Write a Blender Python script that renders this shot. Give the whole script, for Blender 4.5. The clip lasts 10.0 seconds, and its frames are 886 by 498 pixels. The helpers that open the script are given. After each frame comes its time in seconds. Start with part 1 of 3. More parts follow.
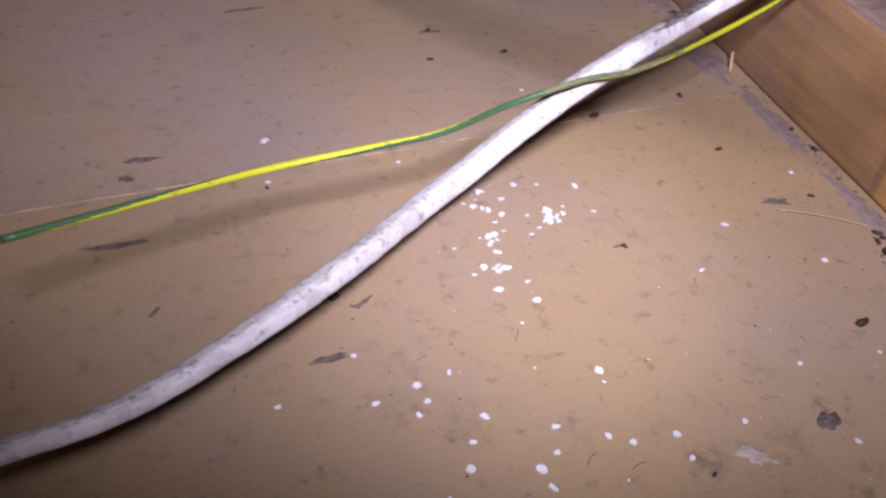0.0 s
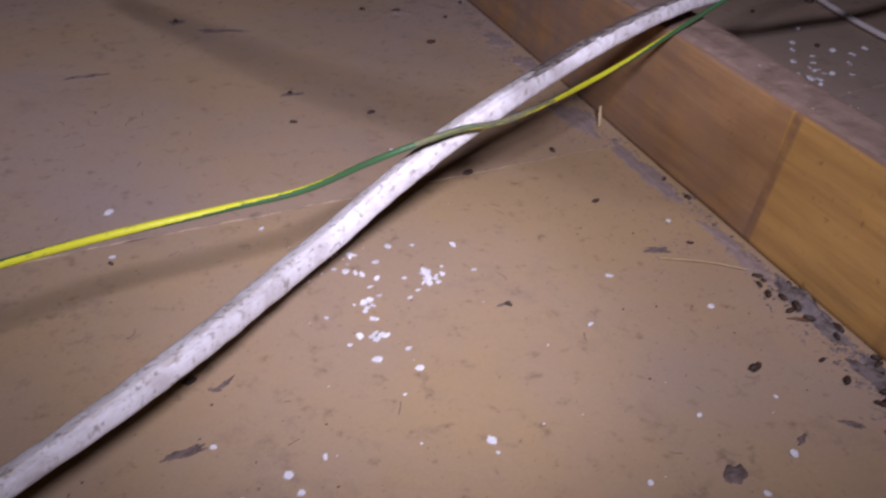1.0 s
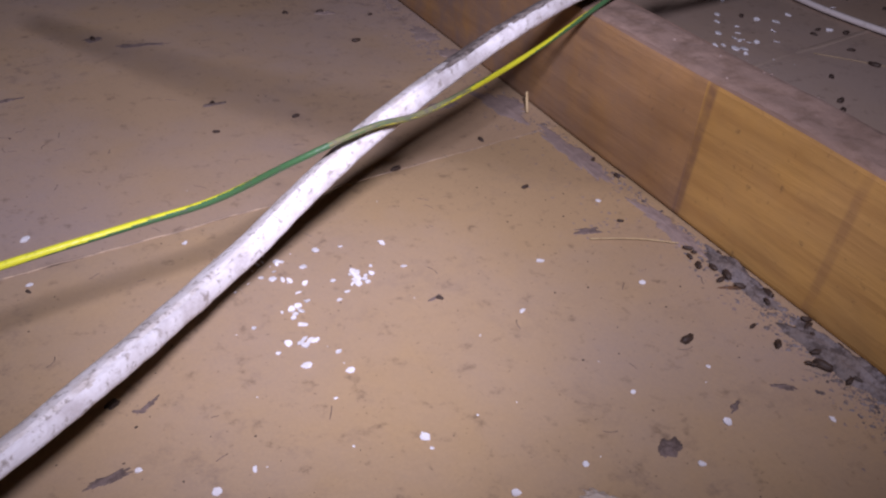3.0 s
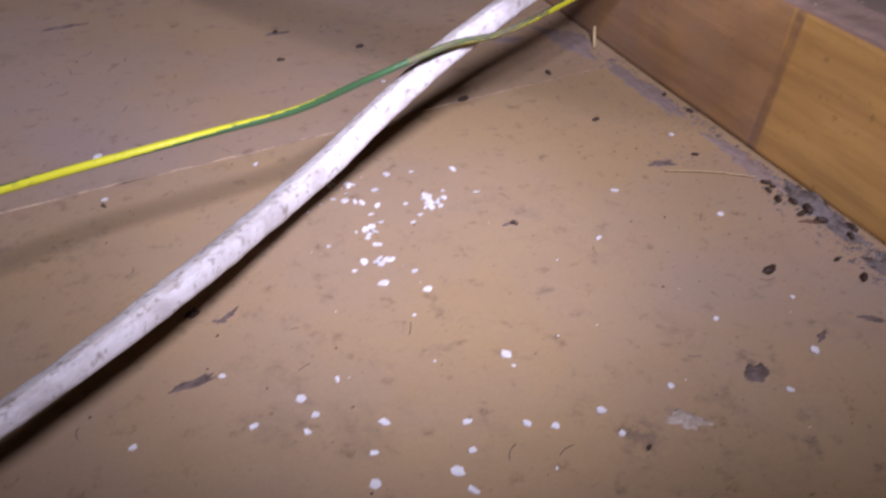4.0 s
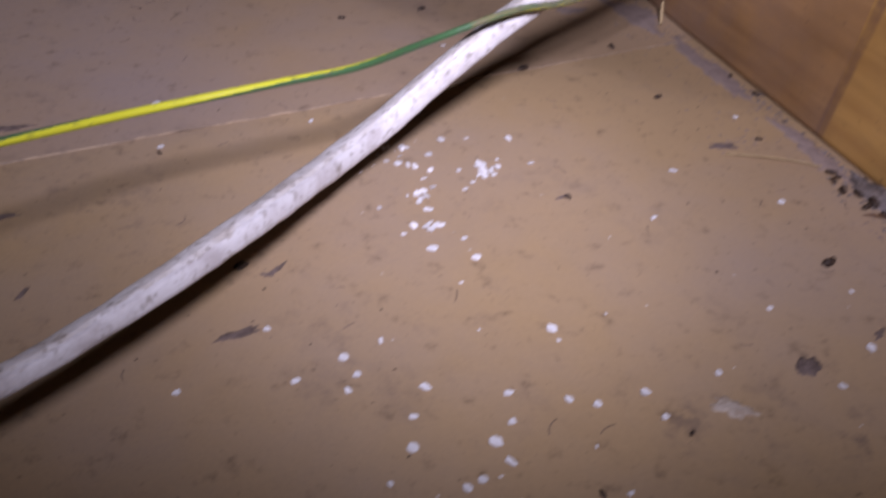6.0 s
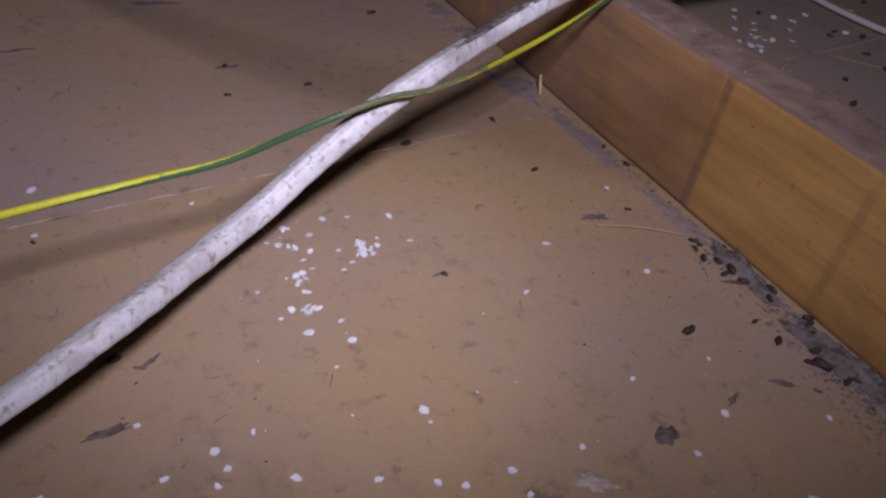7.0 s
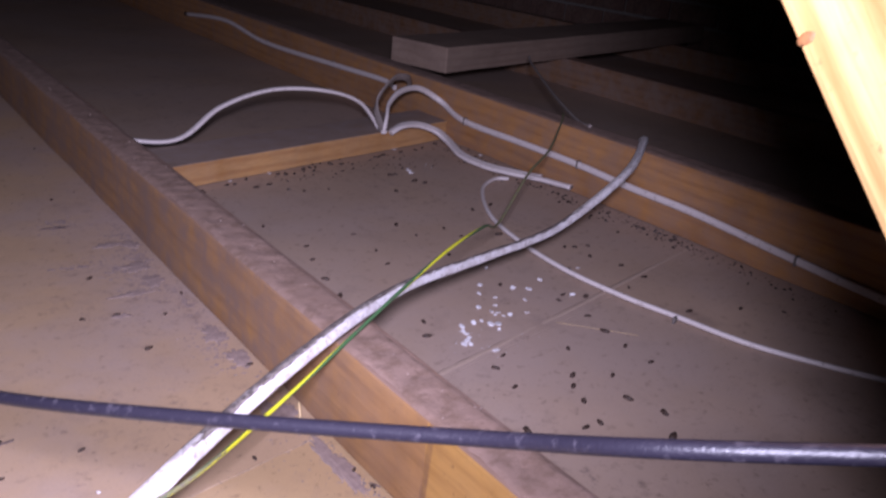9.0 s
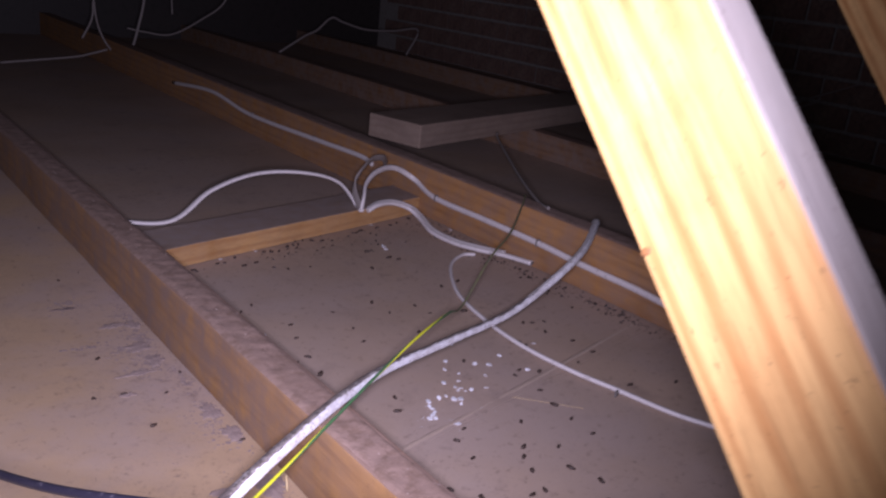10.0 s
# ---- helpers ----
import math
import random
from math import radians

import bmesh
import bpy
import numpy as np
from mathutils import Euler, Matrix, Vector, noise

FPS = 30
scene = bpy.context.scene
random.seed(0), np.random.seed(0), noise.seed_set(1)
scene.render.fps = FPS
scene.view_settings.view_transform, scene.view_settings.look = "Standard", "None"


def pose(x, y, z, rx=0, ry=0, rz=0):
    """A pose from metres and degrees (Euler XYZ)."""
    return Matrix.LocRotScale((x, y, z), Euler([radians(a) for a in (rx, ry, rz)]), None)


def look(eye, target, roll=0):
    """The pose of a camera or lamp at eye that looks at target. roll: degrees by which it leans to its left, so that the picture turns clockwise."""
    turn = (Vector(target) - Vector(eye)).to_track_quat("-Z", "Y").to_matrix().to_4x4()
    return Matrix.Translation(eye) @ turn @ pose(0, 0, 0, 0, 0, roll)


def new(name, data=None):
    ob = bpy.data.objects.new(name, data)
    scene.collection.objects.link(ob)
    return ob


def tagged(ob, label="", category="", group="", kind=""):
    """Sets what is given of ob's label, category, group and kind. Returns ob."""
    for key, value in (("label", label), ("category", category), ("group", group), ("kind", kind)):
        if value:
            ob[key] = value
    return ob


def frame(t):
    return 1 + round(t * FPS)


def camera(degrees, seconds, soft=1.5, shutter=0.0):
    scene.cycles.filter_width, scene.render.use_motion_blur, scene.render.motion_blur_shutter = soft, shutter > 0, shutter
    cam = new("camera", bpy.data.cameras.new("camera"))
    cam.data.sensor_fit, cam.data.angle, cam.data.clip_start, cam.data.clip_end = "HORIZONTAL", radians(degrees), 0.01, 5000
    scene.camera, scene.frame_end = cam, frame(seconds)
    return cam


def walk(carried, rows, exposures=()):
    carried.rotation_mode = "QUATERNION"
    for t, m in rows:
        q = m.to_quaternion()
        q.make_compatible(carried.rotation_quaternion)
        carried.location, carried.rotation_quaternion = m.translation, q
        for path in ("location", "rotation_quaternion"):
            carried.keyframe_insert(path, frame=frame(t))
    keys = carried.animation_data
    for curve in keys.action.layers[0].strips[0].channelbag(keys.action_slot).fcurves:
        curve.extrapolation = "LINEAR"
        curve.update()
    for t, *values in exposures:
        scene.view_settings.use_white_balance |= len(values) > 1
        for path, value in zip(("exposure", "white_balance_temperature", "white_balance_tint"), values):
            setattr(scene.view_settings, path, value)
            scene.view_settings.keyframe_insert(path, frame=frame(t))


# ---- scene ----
cam = camera(55.7, 10.0, soft=2.3, shutter=0.4)
PATH = [
    (0, (0.045, 0.022, 0.262), (0.483, 1.501, -1.011), 6.1),
    (0.5, (0.055, 0.039, 0.237), (0.65, 1.523, -0.965), 7.6),
    (1, (0.057, 0.042, 0.238), (0.779, 1.548, -0.862), 8.2),
    (1.5, (0.075, 0.037, 0.242), (0.881, 1.541, -0.802), 7.8),
    (2, (0.076, 0.038, 0.233), (0.913, 1.51, -0.831), 6.4),
    (2.2, (0.077, 0.037, 0.232), (0.907, 1.503, -0.846), 5.9),
    (3.3, (0.073, 0.037, 0.239), (0.862, 1.506, -0.864), 4.8),
    (3.5, (0.07, 0.038, 0.233), (0.853, 1.506, -0.877), 4.8),
    (4, (0.056, 0.04, 0.217), (0.769, 1.494, -0.957), 4.9),
    (4.5, (0.049, 0.043, 0.201), (0.67, 1.474, -1.051), 4.7),
    (5, (0.043, 0.044, 0.19), (0.594, 1.478, -1.09), 4.0),
    (5.5, (0.04, 0.046, 0.187), (0.573, 1.466, -1.116), 4.6),
    (6, (0.054, 0.043, 0.213), (0.663, 1.493, -1.023), 6.8),
    (6.2, (0.062, 0.04, 0.223), (0.732, 1.506, -0.961), 7.6),
    (7.3, (0.074, 0.037, 0.247), (0.921, 1.48, -0.85), 9.5),
    (7.5, (0.079, 0.034, 0.264), (0.973, 1.494, -0.771), 10.0),
    (8, (0.089, 0.02, 0.316), (1.086, 1.513, -0.565), 9.2),
    (8.5, (0.096, 0.005, 0.347), (1.187, 1.464, -0.477), 7.2),
    (9, (0.105, -0.012, 0.377), (1.263, 1.446, -0.353), 5.6),
    (9.5, (0.099, -0.02, 0.397), (1.283, 1.452, -0.26), 4.3),
    (10, (0.049, -0.091, 0.468), (1.262, 1.368, -0.164), 6.1),
]
EXPOSURE = [(0.0, -0.22, 6500, 10.0), (0.5, -0.48, 6500, 10.0), (1.0, -0.72, 6500, 10.0), (1.5, -0.82, 6500, 10.0), (2.0, -0.56, 6500, 10.0), (3.5, -0.54, 6500, 10.0), (4.0, -0.46, 6500, 10.0), (4.5, -0.13, 6500, 10.0), (5.0, 0.11, 6500, 10.0), (5.5, -0.04, 6500, 10.0), (6.0, -0.75, 6500, 10.0), (6.2, -0.98, 6500, 10.0), (7.5, -1.26, 6383, 12.7), (8.0, -1.3, 6267, 15.3), (8.5, -0.12, 6150, 18.0), (9.0, 0.5, 6150, 18.0), (9.5, 0.8, 6150, 18.0), (10.0, 0.42, 6150, 18.0)]
walk(cam, [(t, look(eye, target, roll)) for t, eye, target, roll in PATH], EXPOSURE)

# ---- world and light ----
world = bpy.data.worlds.new("attic_dark")
scene.world = world
world.use_nodes = True
world.node_tree.nodes["Background"].inputs[0].default_value = (0.6, 0.65, 0.8, 1)
world.node_tree.nodes["Background"].inputs[1].default_value = 0.004


def spot_beam(name, watts, aim, spread):
    """A spot set at the hand torch: its wide spill, then an added fill."""
    beam = bpy.data.lights.new(name, "SPOT")
    beam.energy, beam.color = watts, (0.865, 0.825, 1.06)
    beam.spot_size, beam.spot_blend, beam.shadow_soft_size = radians(spread), 1.0, 0.038
    ob = new(name, beam)
    ob.matrix_world = look((0.07, -0.06, 0.45), aim)


spot_beam("torch", 46.0, (0.79, 2.2, 0.0), 117)
# extra spot off the torch's axis, added to brighten the near board's middle
spot_beam("near_board_fill", 12.5, (0.170, 0.315, 0.0), 27)


# ---- materials ----
def nodes_of(name):
    m = bpy.data.materials.new(name)
    m.use_nodes = True
    t = m.node_tree
    return m, t, t.nodes["Principled BSDF"]


def mix(t, fac, a, b):
    n = t.nodes.new("ShaderNodeMix")
    n.data_type = "RGBA"
    for k, v in ((0, fac), (6, a), (7, b)):
        if isinstance(v, bpy.types.NodeSocket):
            t.links.new(v, n.inputs[k])
        else:
            n.inputs[k].default_value = v if k == 0 else (*v, 1)
    return n.outputs[2]


def coords(t, scale=(1, 1, 1)):
    tc, mp = t.nodes.new("ShaderNodeTexCoord"), t.nodes.new("ShaderNodeMapping")
    mp.inputs["Scale"].default_value = scale
    t.links.new(tc.outputs["Object"], mp.inputs[0])
    return mp.outputs[0]


def noise_of(t, vec, scale, detail=4, rough=0.55, lo=0.4, hi=0.6, distort=0.0):
    n = t.nodes.new("ShaderNodeTexNoise")
    n.inputs["Scale"].default_value, n.inputs["Detail"].default_value = scale, detail
    n.inputs["Roughness"].default_value, n.inputs["Distortion"].default_value = rough, distort
    t.links.new(vec, n.inputs["Vector"])
    r = t.nodes.new("ShaderNodeMapRange")
    r.inputs[1].default_value, r.inputs[2].default_value = lo, hi
    t.links.new(n.outputs[0], r.inputs[0])
    return r.outputs[0]


def times(t, a, k):
    n = t.nodes.new("ShaderNodeMath")
    n.operation = "MULTIPLY"
    t.links.new(a, n.inputs[0])
    if isinstance(k, bpy.types.NodeSocket):
        t.links.new(k, n.inputs[1])
    else:
        n.inputs[1].default_value = k
    return n.outputs[0]


def bump(t, bsdf, height, strength=0.3, distance=0.001):
    n = t.nodes.new("ShaderNodeBump")
    n.inputs["Strength"].default_value, n.inputs["Distance"].default_value = strength, distance
    t.links.new(height, n.inputs["Height"])
    t.links.new(n.outputs[0], bsdf.inputs["Normal"])


def board_material(name, base, dusty, dust_lo, dust_hi):
    """Brown paper-faced ceiling board: mottled paper, dust film, dark smears and pin-head specks."""
    m, t, b = nodes_of(name)
    v = coords(t)
    c = mix(t, noise_of(t, v, 5, 5, 0.6, 0.35, 0.65), base, [x * 0.84 for x in base])
    c = mix(t, times(t, noise_of(t, v, 3.2, 6, 0.62, dust_lo, dust_hi), 0.8), c, dusty)
    c = mix(t, times(t, noise_of(t, v, 14, 8, 0.74, 0.56, 0.74, 0.35), 0.42), c, (0.170, 0.130, 0.118))
    c = mix(t, times(t, times(t, noise_of(t, v, 55, 6, 0.75, 0.54, 0.66), noise_of(t, v, 4.3, 4, 0.6, 0.50, 0.66)), 0.75), c, (0.125, 0.092, 0.085))
    c = mix(t, times(t, noise_of(t, v, 90, 5, 0.7, 0.58, 0.70), 0.5), c, (0.09, 0.06, 0.045))
    c = mix(t, times(t, noise_of(t, v, 420, 2, 0.5, 0.69, 0.76), 0.5), c, (0.05, 0.033, 0.025))
    c = mix(t, times(t, noise_of(t, v, 700, 3, 0.6, 0.4, 0.7), 0.18), c, [x * 1.25 for x in base])
    t.links.new(c, b.inputs["Base Color"])
    b.inputs["Roughness"].default_value = 0.62
    b.inputs["Specular IOR Level"].default_value = 0.25
    bump(t, b, noise_of(t, v, 260, 5, 0.6, 0.2, 0.8), 0.25, 0.0006)
    return m


def timber_material(name, light, dark, dust=0.0, axis=1, dust_tone=(0.24, 0.17, 0.135), stains=(), dustier=None):
    """Sawn pine: growth bands drawn along one axis, fine fibre, knots, grime; dust on the upward faces if given."""
    m, t, b = nodes_of(name)
    sc = [1.0, 1.0, 1.0]
    sc[axis] = 0.09
    v = coords(t, sc)
    w = t.nodes.new("ShaderNodeTexWave")
    w.wave_type, w.bands_direction = "BANDS", "Z" if axis != 2 else "Y"
    for k, x in (("Scale", 17), ("Distortion", 5.0), ("Detail", 3), ("Detail Scale", 1.4)):
        w.inputs[k].default_value = x
    t.links.new(v, w.inputs["Vector"])
    line = t.nodes.new("ShaderNodeMapRange")
    line.inputs[1].default_value, line.inputs[2].default_value = 0.45, 1.0
    t.links.new(w.outputs["Fac"], line.inputs[0])
    c = mix(t, noise_of(t, v, 16, 3, 0.5, 0.35, 0.65), light, [x * 0.6 + y * 0.4 for x, y in zip(light, dark)])
    c = mix(t, times(t, times(t, line.outputs[0], noise_of(t, coords(t), 7, 3, 0.5, 0.25, 0.6)), 0.9), c, dark)
    c = mix(t, times(t, noise_of(t, v, 210, 4, 0.6, 0.45, 0.7), 0.35), c, [x * 0.6 for x in dark])
    c = mix(t, times(t, noise_of(t, coords(t), 9, 5, 0.65, 0.5, 0.72), 0.45), c, [x * 0.55 for x in dark])
    c = mix(t, times(t, noise_of(t, coords(t), 160, 4, 0.7, 0.62, 0.72), 0.5), c, (0.06, 0.035, 0.02))
    if stains or dustier:
        sep = t.nodes.new("ShaderNodeSeparateXYZ")
        t.links.new(coords(t), sep.inputs[0])
    for at, lean, half, amount, tone in stains:
        # a soft dark line across the timber at y = at + lean * z
        off = t.nodes.new("ShaderNodeMath")
        off.operation, off.inputs[1].default_value, off.inputs[2].default_value = "MULTIPLY_ADD", -lean, -at
        t.links.new(sep.outputs[2], off.inputs[0])
        gap = t.nodes.new("ShaderNodeMath")
        gap.operation = "ADD"
        t.links.new(sep.outputs[1], gap.inputs[0])
        t.links.new(off.outputs[0], gap.inputs[1])
        size = t.nodes.new("ShaderNodeMath")
        size.operation = "ABSOLUTE"
        t.links.new(gap.outputs[0], size.inputs[0])
        soft = t.nodes.new("ShaderNodeMapRange")
        soft.interpolation_type = "SMOOTHSTEP"
        for k, x in ((1, half * 0.35), (2, half), (3, 1.0), (4, 0.0)):
            soft.inputs[k].default_value = x
        t.links.new(size.outputs[0], soft.inputs[0])
        c = mix(t, times(t, times(t, soft.outputs[0], noise_of(t, coords(t), 60, 4, 0.6, 0.2, 0.55)), amount), c, tone)
    if dust:
        film = times(t, noise_of(t, coords(t), 30, 6, 0.65, 0.30, 0.62), dust)
        if dustier:
            grow = t.nodes.new("ShaderNodeMapRange")
            for k, x in ((1, dustier[0]), (2, dustier[1]), (3, 0.35), (4, 1.0)):
                grow.inputs[k].default_value = x
            t.links.new(sep.outputs[1], grow.inputs[0])
            film = times(t, film, grow.outputs[0])
        c = mix(t, film, c, dust_tone)
    t.links.new(c, b.inputs["Base Color"])
    b.inputs["Roughness"].default_value = 0.55 if not dust else 0.85
    b.inputs["Specular IOR Level"].default_value = 0.3
    bump(t, b, noise_of(t, v, 240, 4, 0.6, 0.2, 0.8), 0.35, 0.0008)
    return m


def mottled(name, base, spot, scale=120, lo=0.5, hi=0.65, amount=0.7, rough=0.6, big=None, big_scale=20, relief=0.3):
    m, t, b = nodes_of(name)
    v = coords(t)
    c = base
    if big:
        c = mix(t, times(t, noise_of(t, v, big_scale, 4, 0.6, 0.42, 0.62), 0.8), c, big)
    c = mix(t, times(t, noise_of(t, v, scale, 5, 0.68, lo, hi), amount), c, spot)
    t.links.new(c, b.inputs["Base Color"])
    b.inputs["Roughness"].default_value = rough
    bump(t, b, noise_of(t, v, scale * 2.5, 4, 0.6, 0.2, 0.8), relief, 0.0006)
    return m


M_BOARD = board_material("paper_ceiling_board", (0.425, 0.290, 0.160), (0.345, 0.265, 0.222), 0.44, 0.66)
M_BOARD_PINK = board_material("pinkish_ceiling_board", (0.418, 0.289, 0.180), (0.340, 0.265, 0.242), 0.42, 0.62)
M_BOARD_GREY = board_material("dusty_ceiling_board", (0.425, 0.306, 0.224), (0.388, 0.298, 0.254), 0.38, 0.62)
M_TAPE = mottled("joint_edge", (0.44, 0.32, 0.22), (0.26, 0.19, 0.14), 90, 0.42, 0.56, 0.9)
M_SCUFF = mottled("pale_scuff", (0.445, 0.335, 0.262), (0.40, 0.30, 0.235), 160, 0.42, 0.6, 0.9)
M_PINE = timber_material("orange_pine", (0.48, 0.268, 0.075), (0.31, 0.150, 0.042), 0.22, 1, (0.30, 0.185, 0.10), [(0.3425, -0.06, 0.0046, 0.9, (0.20, 0.105, 0.052)), (0.2440, -0.076, 0.0040, 0.45, (0.22, 0.11, 0.048))])
M_PINE_RED = timber_material("dusty_red_pine", (0.385, 0.210, 0.082), (0.275, 0.142, 0.058), 0.95, 1, (0.215, 0.142, 0.108), [(0.3425, -0.06, 0.0046, 0.9, (0.20, 0.105, 0.052)), (0.2440, -0.076, 0.0040, 0.45, (0.22, 0.11, 0.048))][:1], (0.36, 0.62))
M_PINE_DEEP = timber_material("deep_orange_pine", (0.43, 0.212, 0.068), (0.29, 0.132, 0.044), 0.6, 1, (0.245, 0.158, 0.115))
# far joists: deep shade put into darker wood tones and a heavier film
M_PINE_SHADE = timber_material("shade_toned_pine", (0.28, 0.150, 0.068), (0.18, 0.085, 0.04), 0.85)
M_DUST_TOP = timber_material("dusty_timber", (0.28, 0.170, 0.115), (0.21, 0.120, 0.075), 0.85, 1, (0.25, 0.165, 0.13))
M_NOG_TOP = timber_material("dusty_noggin", (0.30, 0.215, 0.165), (0.24, 0.165, 0.12), 0.85, 0, (0.30, 0.235, 0.21))
M_NOG = timber_material("noggin_pine", (0.46, 0.255, 0.098), (0.34, 0.165, 0.058), 0.3, 0, (0.32, 0.22, 0.14))
M_STRUT = timber_material("pale_pine", (0.60, 0.365, 0.145), (0.36, 0.155, 0.048), 0.0, 2)
M_STRUT_SIDE = timber_material("grey_pine", (0.46, 0.40, 0.36), (0.38, 0.31, 0.27), 0.3, 2, (0.42, 0.38, 0.36))
M_KNOT = mottled("wood_knot", (0.24, 0.105, 0.035), (0.12, 0.05, 0.02), 240)
M_PLANK = timber_material("grey_plank", (0.34, 0.25, 0.19), (0.26, 0.18, 0.13), 0.5, 0)
M_DUSTY_WIRE = mottled("dusty_earth_wire", (0.17, 0.165, 0.07), (0.13, 0.11, 0.085), 190, 0.45, 0.6, 0.8, 0.75)
M_GRIME_DARK = mottled("black_grime", (0.18, 0.142, 0.125), (0.06, 0.045, 0.04), 190, 0.45, 0.60, 0.85, 0.8, (0.34, 0.30, 0.28), 70)
M_SHEATH = mottled("grubby_white_sheath", (0.74, 0.71, 0.73), (0.22, 0.17, 0.13), 260, 0.54, 0.66, 0.7, 0.5, (0.50, 0.45, 0.45), 75, 0.5)
M_GRIME = mottled("cable_top_grime", (0.70, 0.66, 0.66), (0.18, 0.135, 0.10), 300, 0.54, 0.64, 0.75, 0.7, (0.52, 0.46, 0.42), 110, 0.5)
M_WHITE = mottled("white_cable", (0.62, 0.56, 0.54), (0.22, 0.17, 0.14), 160, 0.58, 0.68, 0.6, 0.5)
M_GREYC = mottled("grey_cable", (0.26, 0.22, 0.20), (0.12, 0.09, 0.08), 160, 0.55, 0.68, 0.6, 0.55)
M_BLACK = mottled("black_cable", (0.014, 0.012, 0.020), (0.075, 0.066, 0.08), 230, 0.56, 0.70, 0.55, 0.42)
M_YELLOW = mottled("yellow_insulation", (0.56, 0.55, 0.03), (0.20, 0.20, 0.04), 190, 0.58, 0.68, 0.7, 0.4)
M_GREEN = mottled("green_insulation", (0.050, 0.125, 0.048), (0.075, 0.085, 0.06), 160, 0.50, 0.66, 0.7, 0.45)
M_CHIP = mottled("white_paint_flake", (0.80, 0.78, 0.81), (0.58, 0.54, 0.54), 300, 0.45, 0.65, 0.7, 0.45)
M_PELLET = mottled("dark_dropping", (0.040, 0.023, 0.016), (0.085, 0.055, 0.04), 420, 0.5, 0.65, 0.7, 0.65)
M_LINT = mottled("grey_lint", (0.185, 0.148, 0.132), (0.07, 0.05, 0.042), 180, 0.45, 0.6, 0.85, 0.95, (0.245, 0.212, 0.215), 40, 1.0)
M_LINT_BROWN = mottled("brown_fluff", (0.265, 0.198, 0.168), (0.19, 0.135, 0.115), 200, 0.45, 0.6, 0.8, 0.95, None, 20, 0.8)
M_DUST = mottled("settled_dust", (0.272, 0.180, 0.140), (0.17, 0.105, 0.072), 75, 0.46, 0.64, 0.8, 0.97, (0.225, 0.145, 0.108), 18, 0.9)
M_SMEAR = mottled("dirt_scrape", (0.165, 0.120, 0.105), (0.09, 0.062, 0.052), 300, 0.45, 0.6, 0.8, 0.95)
M_LINT_SOFT = mottled("soft_lint", (0.285, 0.213, 0.185), (0.205, 0.150, 0.132), 120, 0.42, 0.6, 0.8, 0.97)
M_BARK = mottled("brown_bark", (0.12, 0.058, 0.025), (0.05, 0.03, 0.02), 300, 0.45, 0.6, 0.8, 0.8)
M_STRAW = mottled("dry_straw", (0.50, 0.37, 0.20), (0.30, 0.2, 0.1), 300, 0.5, 0.65, 0.6, 0.6)
M_PALE = mottled("pale_fluff", (0.50, 0.42, 0.35), (0.38, 0.29, 0.22), 260, 0.45, 0.6, 0.8, 0.95, None, 20, 1.0)
M_BRICK = mottled("old_brick", (0.20, 0.12, 0.09), (0.12, 0.075, 0.06), 60, 0.45, 0.6, 0.7, 0.85, (0.25, 0.17, 0.13), 12)
M_MORTAR = mottled("lime_mortar", (0.30, 0.27, 0.24), (0.2, 0.18, 0.16), 90, 0.45, 0.6, 0.7, 0.9)
M_SHELL = mottled("dark_shell", (0.045, 0.036, 0.032), (0.03, 0.024, 0.02), 30)
M_METAL = mottled("dull_clip", (0.16, 0.14, 0.13), (0.08, 0.06, 0.05), 300, 0.5, 0.6, 0.6, 0.5)


# ---- builders ----
def mesh_of(name, bm, mats):
    me = bpy.data.meshes.new(name)
    bm.to_mesh(me)
    bm.free()
    for m in mats if isinstance(mats, (list, tuple)) else [mats]:
        me.materials.append(m)
    return me


def part(name, bm, mats, parent=None, label=""):
    ob = new(name, mesh_of(name, bm, mats))
    if parent:
        ob.parent = parent
    return tagged(ob, label)


def box(lo, hi, bevel=0.0, top=0, wobble=0.0, cuts=0, long_axis=1, ends=True):
    """A beam between two corners, edges rounded, cut along its length and made slightly uneven. top: material of its upper face."""
    bm = bmesh.new()
    bmesh.ops.create_cube(bm, size=1)
    lo, hi = Vector(lo), Vector(hi)
    for v in bm.verts:
        v.co = Vector(((lo[i] + hi[i]) / 2 + v.co[i] * (hi[i] - lo[i])) for i in range(3))
    if cuts:
        along = [e for e in bm.edges if abs((e.verts[0].co - e.verts[1].co)[long_axis]) > 1e-6]
        bmesh.ops.subdivide_edges(bm, edges=along, cuts=cuts, use_grid_fill=True)
    if bevel:
        sharp = [e for e in bm.edges if len(e.link_faces) == 2 and e.calc_face_angle(0) > 0.5 and (ends or abs((e.verts[0].co - e.verts[1].co)[long_axis]) > 1e-6)]
        bmesh.ops.bevel(bm, geom=sharp, offset=bevel, segments=2, affect="EDGES", profile=0.6)
    for f in bm.faces:
        f.material_index = 1 if top and f.normal.z > 0.6 else 0
        f.smooth = False
    if wobble:
        for v in bm.verts:
            p = v.co * 6
            v.co += Vector(noise.noise_vector(p)) * wobble + Vector(noise.noise_vector(v.co * 45)) * wobble * 0.35
    return bm


def spline(ctrl, n=10):
    pts = [Vector(c) for c in ctrl]
    pts = [2 * pts[0] - pts[1], *pts, 2 * pts[-1] - pts[-2]]
    out = []
    for i in range(1, len(pts) - 2):
        a, b, c, d = pts[i - 1:i + 3]
        for k in range(n):
            u = k / n
            out.append(0.5 * (2 * b + (c - a) * u + (2 * a - 5 * b + 4 * c - d) * u * u + (3 * b - a - 3 * c + d) * u ** 3))
    out.append(pts[-2])
    return out


